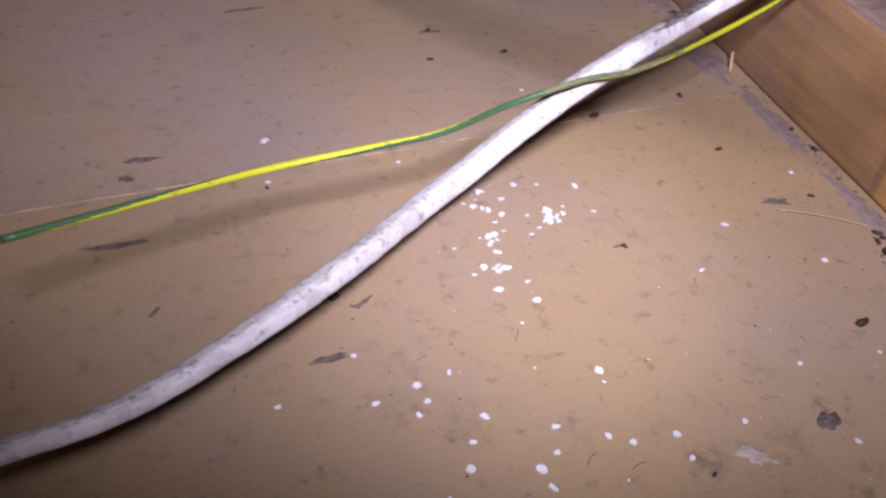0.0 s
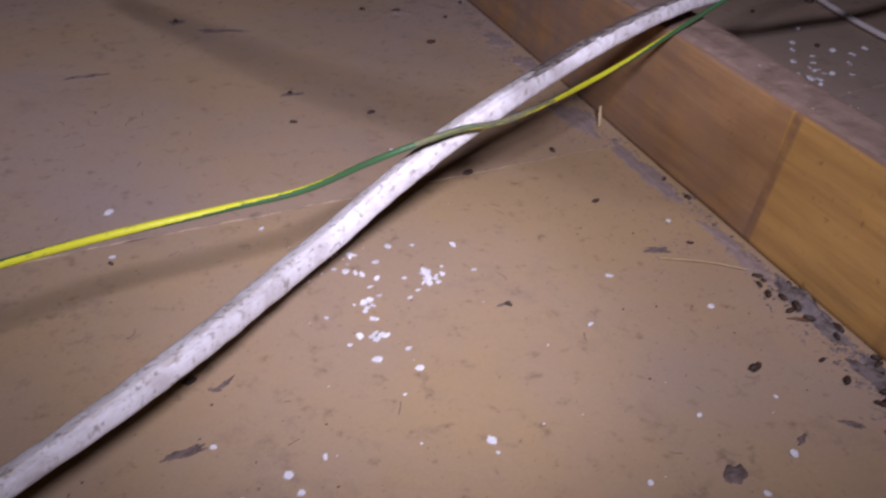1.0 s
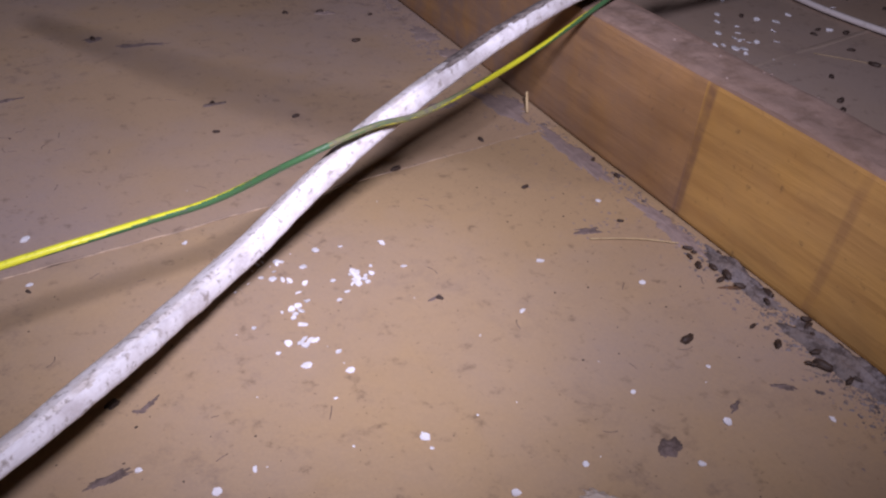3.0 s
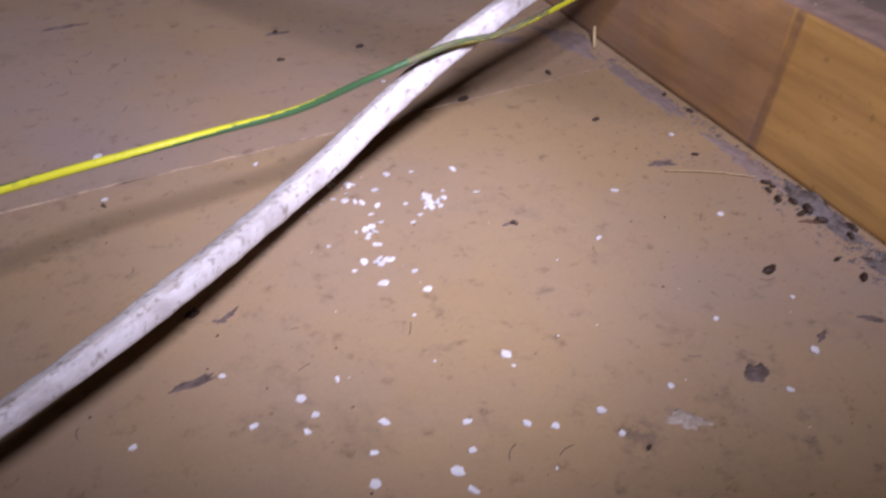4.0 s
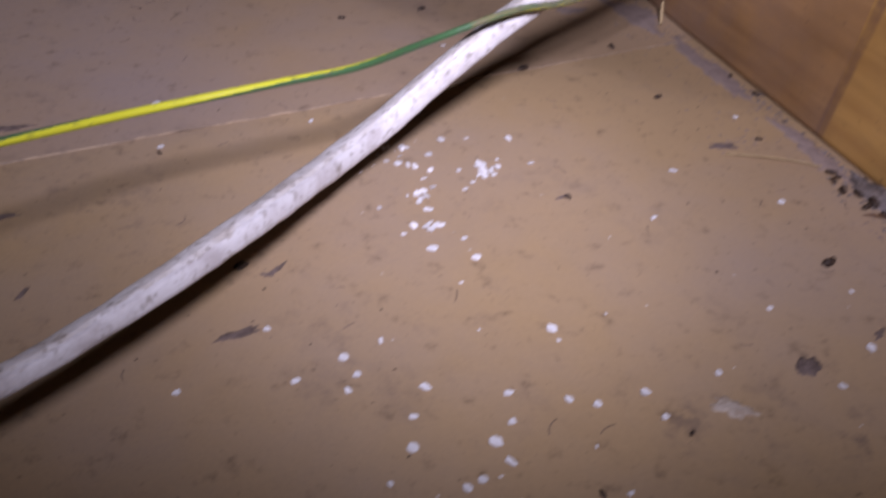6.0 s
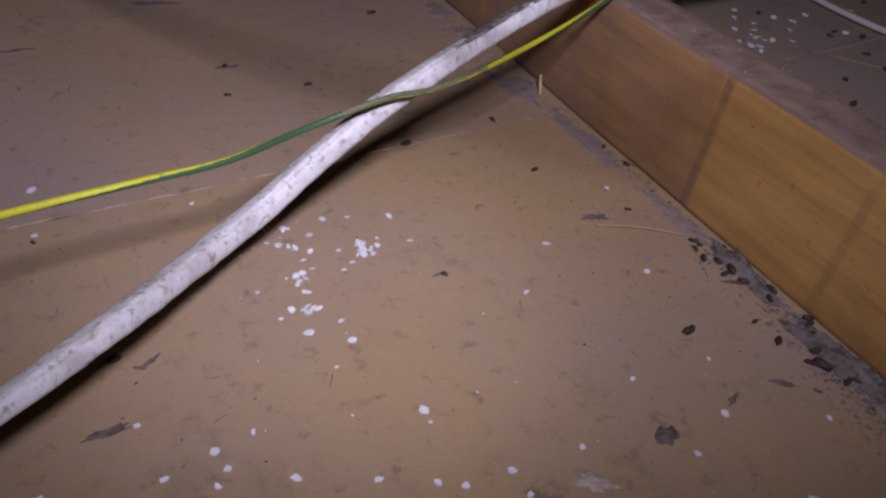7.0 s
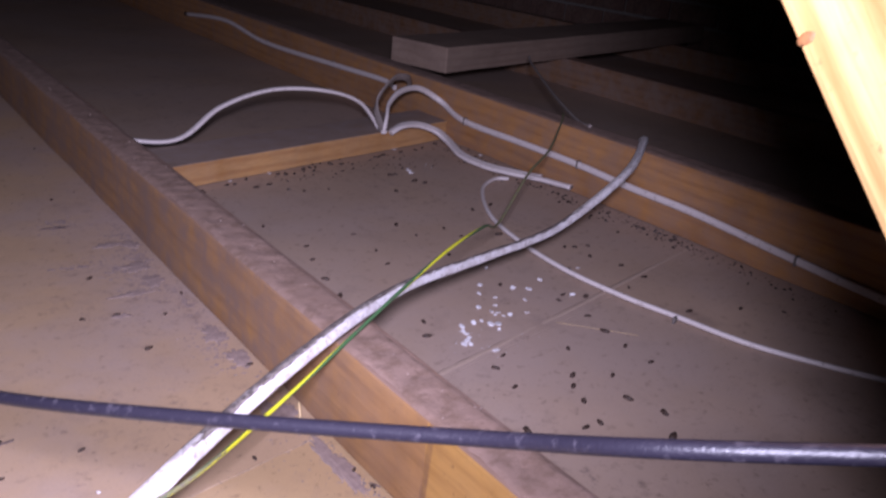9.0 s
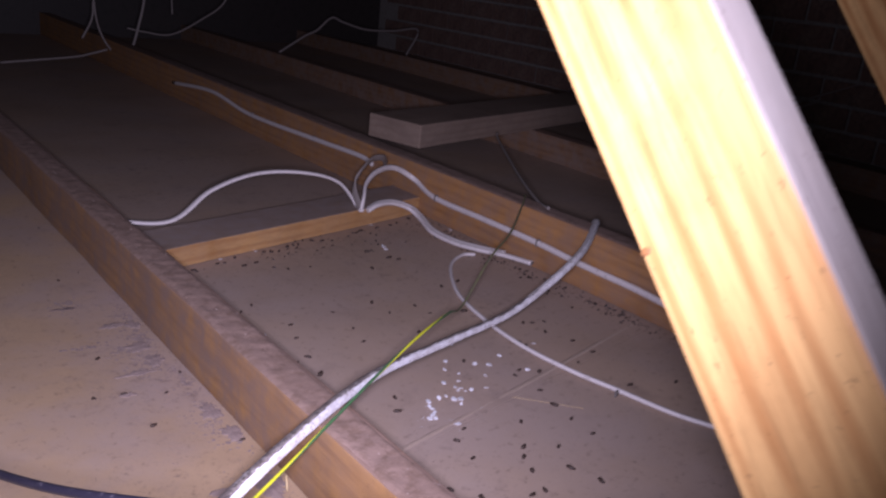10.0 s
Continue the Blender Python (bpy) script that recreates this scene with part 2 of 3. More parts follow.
def sweep(line, wide, tall, sides=16, power=2.0, lean=0.0, slots=None, rough=0.0, groove=None, swell=None):
    """A rounded cable section carried along a line. slots(i, k) picks the material of a face. lean: turn of the section."""
    bm = bmesh.new()
    rings = []
    for i, p in enumerate(line):
        d = (line[min(i + 1, len(line) - 1)] - line[max(i - 1, 0)]).normalized()
        side = d.cross(Vector((0, 0, 1)))
        side = side.normalized() if side.length > 0.05 else Vector((1, 0, 0))
        up = side.cross(d)
        ring = []
        for k in range(sides):
            a = 2 * math.pi * k / sides
            ca, sa = math.cos(a), math.sin(a)
            x = math.copysign(abs(ca) ** (2 / power), ca) * wide / 2
            y = math.copysign(abs(sa) ** (2 / power), sa) * tall / 2
            x, y = x * math.cos(lean) - y * math.sin(lean), x * math.sin(lean) + y * math.cos(lean)
            if k == groove:
                x, y = x * 0.87, y * 0.87
            grow = swell(i) if swell else 1.0
            q = p + (side * x + up * y) * grow
            if rough:
                q += Vector(noise.noise_vector(q * 130)) * rough + Vector(noise.noise_vector(q * 35)) * rough
            ring.append(bm.verts.new(q))
        rings.append(ring)
    for i in range(len(rings) - 1):
        for k in range(sides):
            f = bm.faces.new((rings[i][k], rings[i][(k + 1) % sides], rings[i + 1][(k + 1) % sides], rings[i + 1][k]))
            f.smooth = True
            if slots:
                f.material_index = slots(i, k)
    bm.faces.new(rings[0][::-1])
    bm.faces.new(rings[-1])
    bmesh.ops.recalc_face_normals(bm, faces=bm.faces)
    return bm


def sheet(x0, x1, y0, y1, z1=0.0, thick=0.010, step=0.02, swell=0.0012, shape=None):
    """A ceiling board seen from above: a thick slab whose upper face swells slightly."""
    nx, ny = max(2, int((x1 - x0) / step)), max(2, int((y1 - y0) / step))
    bm = bmesh.new()
    grid = [[bm.verts.new((x0 + (x1 - x0) * i / nx, y0 + (y1 - y0) * j / ny, z1)) for j in range(ny + 1)] for i in range(nx + 1)]
    for i in range(nx):
        for j in range(ny):
            bm.faces.new((grid[i][j], grid[i + 1][j], grid[i + 1][j + 1], grid[i][j + 1])).smooth = True
    for v in bm.verts:
        if shape:
            v.co.y = shape(v.co.x, v.co.y)
        v.co.z += swell * noise.noise(Vector((v.co.x * 5, v.co.y * 5, 0.3))) - swell * 0.6
    edge = bmesh.ops.extrude_face_region(bm, geom=list(bm.faces))["geom"]
    for v in edge:
        if isinstance(v, bmesh.types.BMVert):
            v.co.z = z1 - thick
    bmesh.ops.recalc_face_normals(bm, faces=bm.faces)
    for e in bm.edges:
        e.smooth = e.calc_face_angle(0) < 0.5
    return bm


def board_top(x, y, swell=0.0012):
    return swell * noise.noise(Vector((x * 5, y * 5, 0.3))) - swell * 0.6


# ---- structure: ceiling boards, joists, brick wall, added enclosing shell ----
J1, J2, J3, J4 = 0.388, 1.037, 1.69, 2.34
tagged(part("floor", box((-1.6, -1.6, -0.05), (3.2, 4.2, -0.0125)), M_SHELL), "dark underside behind the ceiling boards", "floor", kind="structure")


def lining(name, x0, x1, y0, y1, mat, label):
    return tagged(part(name, sheet(x0, x1, y0, y1), mat), label, "ceiling board", kind="structure")


SLOPE = 0.19


def skew_sheet(x0, x1, y0, y1, skew0, skew1):
    """A board whose two ends run slightly askew; the lip along its far end stands up a hair."""
    def shape(x, u):
        lo, hi = y0 + skew0 * (x - J1), y1 + skew1 * (x - J1)
        return lo + (hi - lo) * u
    return sheet(x0, x1, 0.0, 1.0, step=0.013, shape=shape)


tagged(part("floor_board", skew_sheet(-1.5, J1 + 0.02, -1.5, 0.466, 0.0, SLOPE), M_BOARD), "brown paper-faced ceiling board littered with paint flakes and droppings", "ceiling board", kind="structure")
tagged(part("floor_board", skew_sheet(-1.5, J1 + 0.02, 0.4672, 4.1, SLOPE, 0.0), M_BOARD_PINK), "brown paper-faced ceiling board with dusty smears", "ceiling board", kind="structure")
tagged(part("floor_board", skew_sheet(J1 + 0.024, J2 + 0.02, -1.5, 0.466, 0.0, SLOPE), M_BOARD_GREY), "grey-brown ceiling board strewn with dark droppings", "ceiling board", kind="structure")
tagged(part("floor_board", skew_sheet(J1 + 0.024, J2 + 0.02, 0.4672, 4.1, SLOPE, 0.0), M_BOARD_GREY), "grey-brown ceiling board strewn with dark droppings", "ceiling board", kind="structure")
for k, (a, b) in enumerate(((J2 + 0.024, J3 + 0.02), (J3 + 0.024, J4 + 0.02), (J4 + 0.024, 3.0))):
    lining("floor_board", a, b, -1.5, 4.1, M_BOARD_GREY, "dusty grey ceiling board between joists")


def joist(x, z, width, y0, y1, mats, label, cuts=60):
    bm = box((x, y0, 0.0005), (x + width, y1, z), 0.0025, 1, 0.0014, cuts, 1, False)
    return tagged(part("joist", bm, mats), label, "joist", "ceiling joists", "structure")


joist(J1, 0.081, 0.043, -1.5, 0.3425, [M_PINE, M_DUST_TOP], "orange pine ceiling joist butted against the next length, dusty top", 50)
joist(J1, 0.081, 0.043, 0.3426, 4.1, [M_PINE_RED, M_DUST_TOP], "red-brown pine ceiling joist thick with dust", 90)


joist(J2, 0.098, 0.045, -1.5, 4.1, [M_PINE_DEEP, M_DUST_TOP], "orange pine ceiling joist carrying a clipped white cable")
joist(J3, 0.070, 0.045, -1.5, 4.1, [M_PINE_SHADE, M_DUST_TOP], "pine ceiling joist coloured darker to stand for deep shade")
joist(J4, 0.070, 0.045, -1.5, 4.1, [M_PINE_SHADE, M_DUST_TOP], "pine ceiling joist coloured darker to stand for deep shade")

nog = box((0, 0, 0.0005), (0.606, 0.095, 0.034), 0.002, 1, 0.001, 20, 0)
for v in nog.verts:
    v.co.x += J1 + 0.043
    v.co.y += 1.052 + (v.co.x - J1 - 0.043) * 0.22
tagged(part("noggin", nog, [M_NOG, M_NOG_TOP]), "flat-laid pale pine noggin between two joists, dusty on top", "noggin", kind="structure")

wall = tagged(part("wall_east", box((2.87, -1.5, -0.01), (3.0, 4.1, 1.0)), M_MORTAR), "old brick wall in deep shade", "wall", kind="structure")
# plain near-black walls and lid, added to close the attic and block light
tagged(part("wall_north", box((-1.6, 4.1, -0.01), (3.0, 4.2, 1.6)), M_SHELL), "added plain dark wall closing the roof space", "wall", kind="structure")
tagged(part("wall_south", box((-1.6, -1.6, -0.01), (3.0, -1.5, 1.6)), M_SHELL), "added plain dark wall closing the roof space", "wall", kind="structure")
tagged(part("wall_west", box((-1.6, -1.5, -0.01), (-1.5, 4.1, 1.6)), M_SHELL), "added plain dark wall closing the roof space", "wall", kind="structure")
tagged(part("ceiling", box((-1.6, -1.6, 1.6), (3.1, 4.2, 1.65)), M_SHELL), "added unseen dark slab over the attic, blocking light", "ceiling", kind="structure")

# ---- struts and loose plank ----
def strut(foot, way, wide, deep, length, label, side=Vector((1, 0, 0))):
    """A sloping timber: its broad face looks to -x, its narrow face down the slope."""
    w = Vector(way).normalized()
    s = (side - w * side.dot(w)).normalized()
    n = w.cross(s)
    bm = box((0, -wide, 0), (deep, 0, length), 0.003, 0, 0.0008, 24, 2)
    for f in bm.faces:
        f.material_index = 1 if f.normal.y < -0.6 else 0
    ob = part("strut", bm, [M_STRUT, M_STRUT_SIDE])
    m = Matrix((s, n, w)).transposed().to_4x4()
    ob.matrix_world = Matrix.Translation(foot) @ m
    return tagged(ob, label, "roof strut", "roof struts")


glaring = strut((0.380, -0.074, 0.080), (-0.052, 0.62, 0.783), 0.083, 0.031, 1.35, "pale pine roof strut glaring in torch light, standing on a joist")
strut((1.041, 0.125, 0.098), (0.0, 0.63, 0.776), 0.074, 0.045, 1.45, "pale pine roof strut standing on the next joist")


def knot(parent, y, z, r):
    bm = bmesh.new()
    bmesh.ops.create_uvsphere(bm, u_segments=16, v_segments=8, radius=1)
    for v in bm.verts:
        v.co = Vector((v.co.x * 0.0007, y + v.co.y * r * 1.6, z + v.co.z * r * (1 + 0.3 * noise.noise(v.co * 2))))
    part("knot", bm, M_KNOT, parent, "brown knot in the timber")


knot(glaring, -0.0035, 0.345, 0.0022)
plank = tagged(part("plank", box((0, 0, 0), (1.40, 0.156, 0.0545), 0.003, 0, 0.0012, 30, 0), M_PLANK), "short thick grey plank lying loose across the joists", "plank")
plank.matrix_world = pose(1.200, 1.418, 0.0715, 0, 0, 15)

# ---- cables ----
def cable(name, ctrl, wide, tall, mat, label, category="cable", n=10, **kw):
    return tagged(part(name, sweep(spline(ctrl, n), wide, tall, **kw), mat), label, category)


def grubby(i, k):
    """The upper flank carries a ragged band of grime, blackest where the cable crosses the joist."""
    s, a = i / 40.0, k * 360.0 / 28
    rag = 26 * noise.noise(Vector((s * 3.1, a * 0.01, 4.0))) + 22 * noise.noise(Vector((s * 11.0, a * 0.02, 1.0)))
    if 4.25 + rag / 60 < s < 8.2 + rag / 40 and 44 + rag < a < 165:
        return 2
    return 1 if 46 + rag < a < 118 + 1.4 * rag else 0


thick = cable("thick_cable", [(-0.036, 0.188, 0.054), (0.007, 0.219, 0.038), (0.072, 0.273, 0.034), (0.141, 0.344, 0.0265), (0.219, 0.372, 0.068), (0.339, 0.424, 0.098), (0.468, 0.497, 0.093), (0.612, 0.561, 0.073), (0.766, 0.613, 0.065), (0.921, 0.659, 0.099), (1.050, 0.744, 0.106), (1.088, 0.778, 0.094), (1.105, 0.80, 0.03)],
              0.0113, 0.0088, [M_SHEATH, M_GRIME, M_GRIME_DARK], "thick white sheathed cable, grubby and scuffed, draped over the joist", n=40, sides=28, power=3.0, lean=0.35,
              slots=grubby, rough=0.00030, groove=4, swell=lambda i: float(np.interp(i / 40, (0, 1, 2, 3, 4, 5, 6, 12), (0.74, 0.82, 1.04, 1.22, 1.2, 1.1, 1.0, 0.95))))
EARTH = [(-0.034, 0.254, 0.081), (0.045, 0.302, 0.068), (0.096, 0.316, 0.068), (0.13, 0.327, 0.067), (0.169, 0.353, 0.064), (0.207, 0.358, 0.073), (0.245, 0.371, 0.072), (0.335, 0.423, 0.075), (0.456, 0.482, 0.098), (0.544, 0.53, 0.105), (0.632, 0.588, 0.093), (0.715, 0.659, 0.061), (0.822, 0.733, 0.086), (0.921, 0.801, 0.090), (1.008, 0.872, 0.100), (1.046, 0.905, 0.1035), (1.080, 0.938, 0.101), (1.092, 0.955, 0.06)]
way = spline(EARTH, 20)
run = [0.0]
for p, q in zip(way, way[1:]):
    run.append(run[-1] + (q - p).length)


def stripe(i, k):
    if 0.185 < way[i].x < 0.27 and noise.noise(Vector((run[i] * 60, k * 0.5, 7.0))) > -0.15:
        return 2
    if way[i].x + 0.03 * noise.noise(Vector((run[i] * 40, k * 0.4, 2.0))) > 0.66:
        return 2
    return 1 if math.cos(2 * math.pi * (k + 0.5) / 36 - math.pi / 4 - 2 * math.pi * (run[i] - 0.105) / 0.27) > 0.3 else 0


earth = cable("earth_wire", EARTH,
              0.0030, 0.0030, [M_GREEN, M_YELLOW, M_DUSTY_WIRE], "green and yellow earth wire lying over the thick cable", "wire", n=20, sides=36,
              slots=stripe)
black = cable("black_cable", [(0.077, 0.566, 0.106), (0.112, 0.454, 0.138), (0.147, 0.342, 0.171), (0.201, 0.243, 0.2), (0.259, 0.155, 0.225), (0.273, 0.097, 0.252), (0.317, 0.036, 0.272), (0.362, -0.024, 0.292)], 0.0056, 0.0056, M_BLACK, "black dusty cable hanging across the bay", sides=14)
thin = cable("thin_cable", [(0.976, 0.936, 0.004), (0.95, 0.941, 0.004), (0.897, 0.904, 0.004), (0.835, 0.81, 0.004), (0.806, 0.718, 0.004), (0.794, 0.622, 0.004), (0.801, 0.537, 0.004), (0.816, 0.472, 0.004), (0.834, 0.395, 0.004), (0.865, 0.331, 0.004), (0.897, 0.277, 0.004)], 0.0060, 0.0060, M_WHITE, "thin off-white cable lying on the ceiling board", sides=12)
cable("looped_cable", [(0.422, 1.194, 0.048), (0.524, 1.17, 0.041), (0.602, 1.189, 0.081), (0.685, 1.194, 0.103), (0.768, 1.18, 0.103), (0.838, 1.176, 0.082), (0.879, 1.174, 0.037), (0.86, 1.125, 0.041)], 0.010, 0.006, M_WHITE, "off-white flat cable arching up from the noggin", sides=12, power=2.6)
cable("cut_cable", [(0.881, 1.133, 0.0395), (0.904, 1.136, 0.0475), (0.941, 1.143, 0.0455), (0.977, 1.136, 0.0335), (0.984, 1.107, 0.0215), (0.972, 1.054, 0.0135), (0.977, 0.997, 0.0105), (0.994, 0.952, 0.0105), (1.02, 0.907, 0.0105)], 0.0105, 0.0075, M_WHITE, "second off-white cable lying close along a cut one", sides=12, power=2.6)
SHORT = [(0.875, 1.127, 0.038), (0.898, 1.13, 0.046), (0.935, 1.137, 0.044), (0.971, 1.13, 0.032), (0.978, 1.101, 0.02), (0.966, 1.048, 0.012), (0.971, 0.991, 0.009), (0.988, 0.946, 0.009), (1.014, 0.901, 0.009), (1.031, 0.851, 0.009)]
short = cable("cut_cable", SHORT, 0.0115, 0.008, M_WHITE, "off-white cable bent over the noggin with a cut end", sides=12, power=2.6)

cable("clipped_cable", [(0.86, 1.125, 0.041), (0.868, 1.132, 0.062), (0.89, 1.16, 0.079), (0.93, 1.186, 0.093), (0.985, 1.209, 0.091), (1.033, 1.205, 0.066), (1.033, 1.134, 0.047), (1.033, 0.98, 0.047), (1.033, 0.847, 0.047), (1.033, 0.742, 0.043), (1.033, 0.629, 0.042), (1.033, 0.497, 0.034), (1.033, 0.406, 0.029), (1.033, 0.3, 0.026), (1.033, 0.1, 0.024)], 0.0065, 0.0105, M_WHITE, "off-white flat cable clipped along the side of a joist", sides=12, power=2.6)
cable("clipped_cable", [(1.032, 2.483, 0.048), (1.032, 2.19, 0.071), (1.032, 1.945, 0.053), (1.032, 1.603, 0.061), (1.032, 1.407, 0.067), (1.03, 1.352, 0.061)], 0.0065, 0.0105, M_WHITE, "off-white flat cable clipped along the far stretch of a joist", sides=12, power=2.6)
band = cable("cable_loop", [(0.86, 1.125, 0.041), (0.864, 1.154, 0.06), (0.872, 1.172, 0.078), (0.89, 1.18, 0.099), (0.93, 1.206, 0.112), (0.97, 1.228, 0.107), (1, 1.259, 0.086)], 0.0135, 0.004, M_GREYC, "grey flat cable looped up over the joist", sides=12, power=2.8, lean=1.2)
grey_wire = cable("grey_wire", [(1.36, 1.336, 0.119), (1.34, 1.307, 0.112), (1.25, 1.168, 0.103), (1.16, 1.031, 0.099), (1.085, 0.907, 0.097), (1.06, 0.858, 0.102)], 0.005, 0.005, M_GREYC, "thin grey wire trailing from under a plank", "wire", sides=10)
for ctrl, d, lab in (
        ([(0.984, 3.1, 0.352), (0.98, 3.1, 0.238), (0.973, 3.1, 0.171), (0.938, 3.1, 0.103)], 0.008, "grey cable hanging down at the far end of the attic"),
        ([(0.974, 3.1, 0.351), (0.987, 3.1, 0.186), (1.01, 3.1, 0.108), (1.048, 3.1, 0.054), (1.075, 3.1, 0.041)], 0.008, "grey cable drooping at the far end of the attic"),
        ([(1.176, 3.1, 0.387), (1.16, 3.1, 0.248), (1.142, 3.1, 0.167), (1.112, 3.1, 0.068), (1.072, 3.1, 0.006)], 0.011, "pale cable hanging down at the far end of the attic"),
        ([(1.261, 3.1, 0.375), (1.263, 3.1, 0.254), (1.265, 3.1, 0.201)], 0.006, "thin cable end hanging in the far dark"),
        ([(1.025, 3.1, 0.066), (0.969, 3.1, 0.051), (0.903, 3.1, 0.037), (0.669, 3.1, 0.014)], 0.008, "grey cable sagging low at the far end of the attic"),
        ([(1.097, 3.1, 0.145), (1.163, 3.1, 0.133), (1.263, 3.1, 0.128), (1.383, 3.1, 0.19), (1.473, 3.1, 0.26), (1.522, 3.1, 0.396)], 0.007, "thin cable sagging in the far dark"),
        ([(1.715, 3.1, 0.072), (1.832, 3.1, 0.142), (1.887, 3.1, 0.167), (1.955, 3.1, 0.221), (2.015, 3.1, 0.205), (2.132, 3.1, 0.179), (2.277, 3.1, 0.179), (2.415, 3.1, 0.187), (2.36, 3.1, 0.074)], 0.01, "pale cable looping from joist to joist in the far dark"),
        ([(2.86, 1.593, 0.086), (2.86, 1.515, 0.121), (2.86, 1.377, 0.186), (2.86, 1.236, 0.251)], 0.01, "pale cable running along the brick wall"),
        ([(2.86, 1.593, 0.064), (2.86, 1.515, 0.099), (2.86, 1.377, 0.164), (2.86, 1.236, 0.229)], 0.008, "second pale cable running along the brick wall"),
        ):
    cable("hanging_cable", ctrl, d, d, M_GREYC, lab, sides=10)


def clip(x, y, z, along, size=(0.0085, 0.0035, 0.0125)):
    bm = box([-s / 2 for s in size], [s / 2 for s in size], 0.0008)
    ob = tagged(part("cable_clip", bm, M_METAL), "small dark cable clip holding a white cable to the joist", "clip", "cable clips")
    ob.matrix_world = pose(x, y, z, along, 0, 0)


for y, z in ((1.130, 0.047), (0.846, 0.047), (0.47, 0.032), (1.605, 0.061), (1.93, 0.054)):
    clip(1.0335, y, z, 0)
tie = tagged(part("cable_tie", box((-0.0036, -0.0014, -0.0036), (0.0036, 0.0014, 0.0036), 0.0006), M_METAL), "dark tie round a thin cable", "cable tie")
tie.matrix_world = pose(0.807, 0.466, 0.0042, 0, 0, 14)

# ---- litter on the boards ----
rng = random.Random(7)


def flake_mesh(seed):
    """A flake of old paint: a thin, curled, ragged chip about four millimetres across."""
    r = random.Random(seed)
    bm = bmesh.new()
    n = r.choice((5, 6, 6, 7, 8))
    squash = r.uniform(0.55, 0.95)
    rim = []
    for k in range(n):
        a = 2 * math.pi * (k + r.uniform(-0.25, 0.25)) / n
        d = 0.0024 * r.uniform(0.6, 1.25)
        rim.append(bm.verts.new((d * math.cos(a), d * squash * math.sin(a), 0.0004 + 0.0005 * r.random())))
    f = bm.faces.new(rim)
    ext = bmesh.ops.extrude_face_region(bm, geom=[f])["geom"]
    for v in ext:
        if isinstance(v, bmesh.types.BMVert):
            v.co.z += 0.0004
    bmesh.ops.recalc_face_normals(bm, faces=bm.faces)
    return mesh_of("paint_flake", bm, M_CHIP)


def pellet_mesh(seed):
    """A dried dropping: a blunt, lumpy spindle lying on its side."""
    r = random.Random(seed)
    bm = bmesh.new()
    bmesh.ops.create_icosphere(bm, subdivisions=2, radius=1)
    long, fat = 0.0036 * r.uniform(0.85, 1.2), 0.00165 * r.uniform(0.85, 1.2)
    for v in bm.verts:
        k = 1 + 0.28 * noise.noise(v.co * 1.7 + Vector((seed * 3.1, 0, 0))) + 0.1 * noise.noise(v.co * 5)
        v.co = Vector((v.co.x * long, v.co.y * fat + 0.0006 * r.choice((-1, 1)) * v.co.x ** 2, v.co.z * fat * 0.85)) * k
        v.co.z = max(v.co.z, -fat * 0.6) + fat * 0.6
    for f in bm.faces:
        f.smooth = True
    return mesh_of("dropping", bm, M_PELLET)


FLAKES = [flake_mesh(k) for k in range(8)]
PELLETS = [pellet_mesh(k) for k in range(8)]


def strew(name, spots, meshes, size, label, category, group, z=0.0, seed=1, flat=0.0):
    r = random.Random(seed)
    for x, y in spots:
        ob = new(name, r.choice(meshes))
        s = size * r.uniform(0.72, 1.25)
        ob.matrix_world = pose(x, y, z + board_top(x, y) - 0.0001, r.uniform(-flat, flat), r.uniform(-flat, flat), r.uniform(0, 360)) @ Matrix.Scale(s, 4)
        tagged(ob, label, category, group)


strew("paint_flake", [(0.082, 0.262), (0.12, 0.247), (0.105, 0.242), (0.087, 0.235), (0.108, 0.233), (0.103, 0.227), (0.049, 0.239), (0.129, 0.222), (0.121, 0.211), (0.117, 0.199), (0.156, 0.213), (0.152, 0.201), (0.144, 0.195), (0.146, 0.186), (0.135, 0.182), (0.129, 0.18), (0.107, 0.188), (0.175, 0.205), (0.184, 0.201), (0.178, 0.166), (0.203, 0.202), (0.204, 0.19), (0.235, 0.204), (0.276, 0.23), (0.184, 0.239), (0.29, 0.328), (0.355, 0.37), (0.329, 0.294), (0.26, 0.295), (0.127, 0.404), (0.055, 0.431), (0.055, 0.392), (0.11, 0.158), (0.277, 0.187), (0.318, 0.231), (0.221, 0.477), (0.056, 0.433), (0.302, 0.201), (0.345, 0.185), (0.307, 0.155)], FLAKES, 0.82, "small white flake of paint lying on brown board", "paint flake", "paint flakes", seed=2, flat=6)
strew("paint_flake", [(0.171, 0.285), (0.17, 0.298), (0.155, 0.294), (0.146, 0.306), (0.152, 0.311), (0.159, 0.311), (0.162, 0.309), (0.159, 0.307), (0.141, 0.326), (0.16, 0.333), (0.164, 0.335), (0.162, 0.321), (0.172, 0.351), (0.167, 0.345), (0.166, 0.355), (0.176, 0.364), (0.163, 0.357), (0.154, 0.362), (0.186, 0.376), (0.199, 0.375), (0.22, 0.371), (0.222, 0.348), (0.197, 0.352), (0.198, 0.348), (0.201, 0.346), (0.201, 0.342), (0.196, 0.342), (0.195, 0.346), (0.189, 0.338), (0.207, 0.354), (0.185, 0.348), (0.166, 0.372), (0.183, 0.333), (0.159, 0.359), (0.169, 0.337)], FLAKES, 0.8, "small white flake of paint in a loose cluster", "paint flake", "clustered paint flakes", seed=3, flat=14)
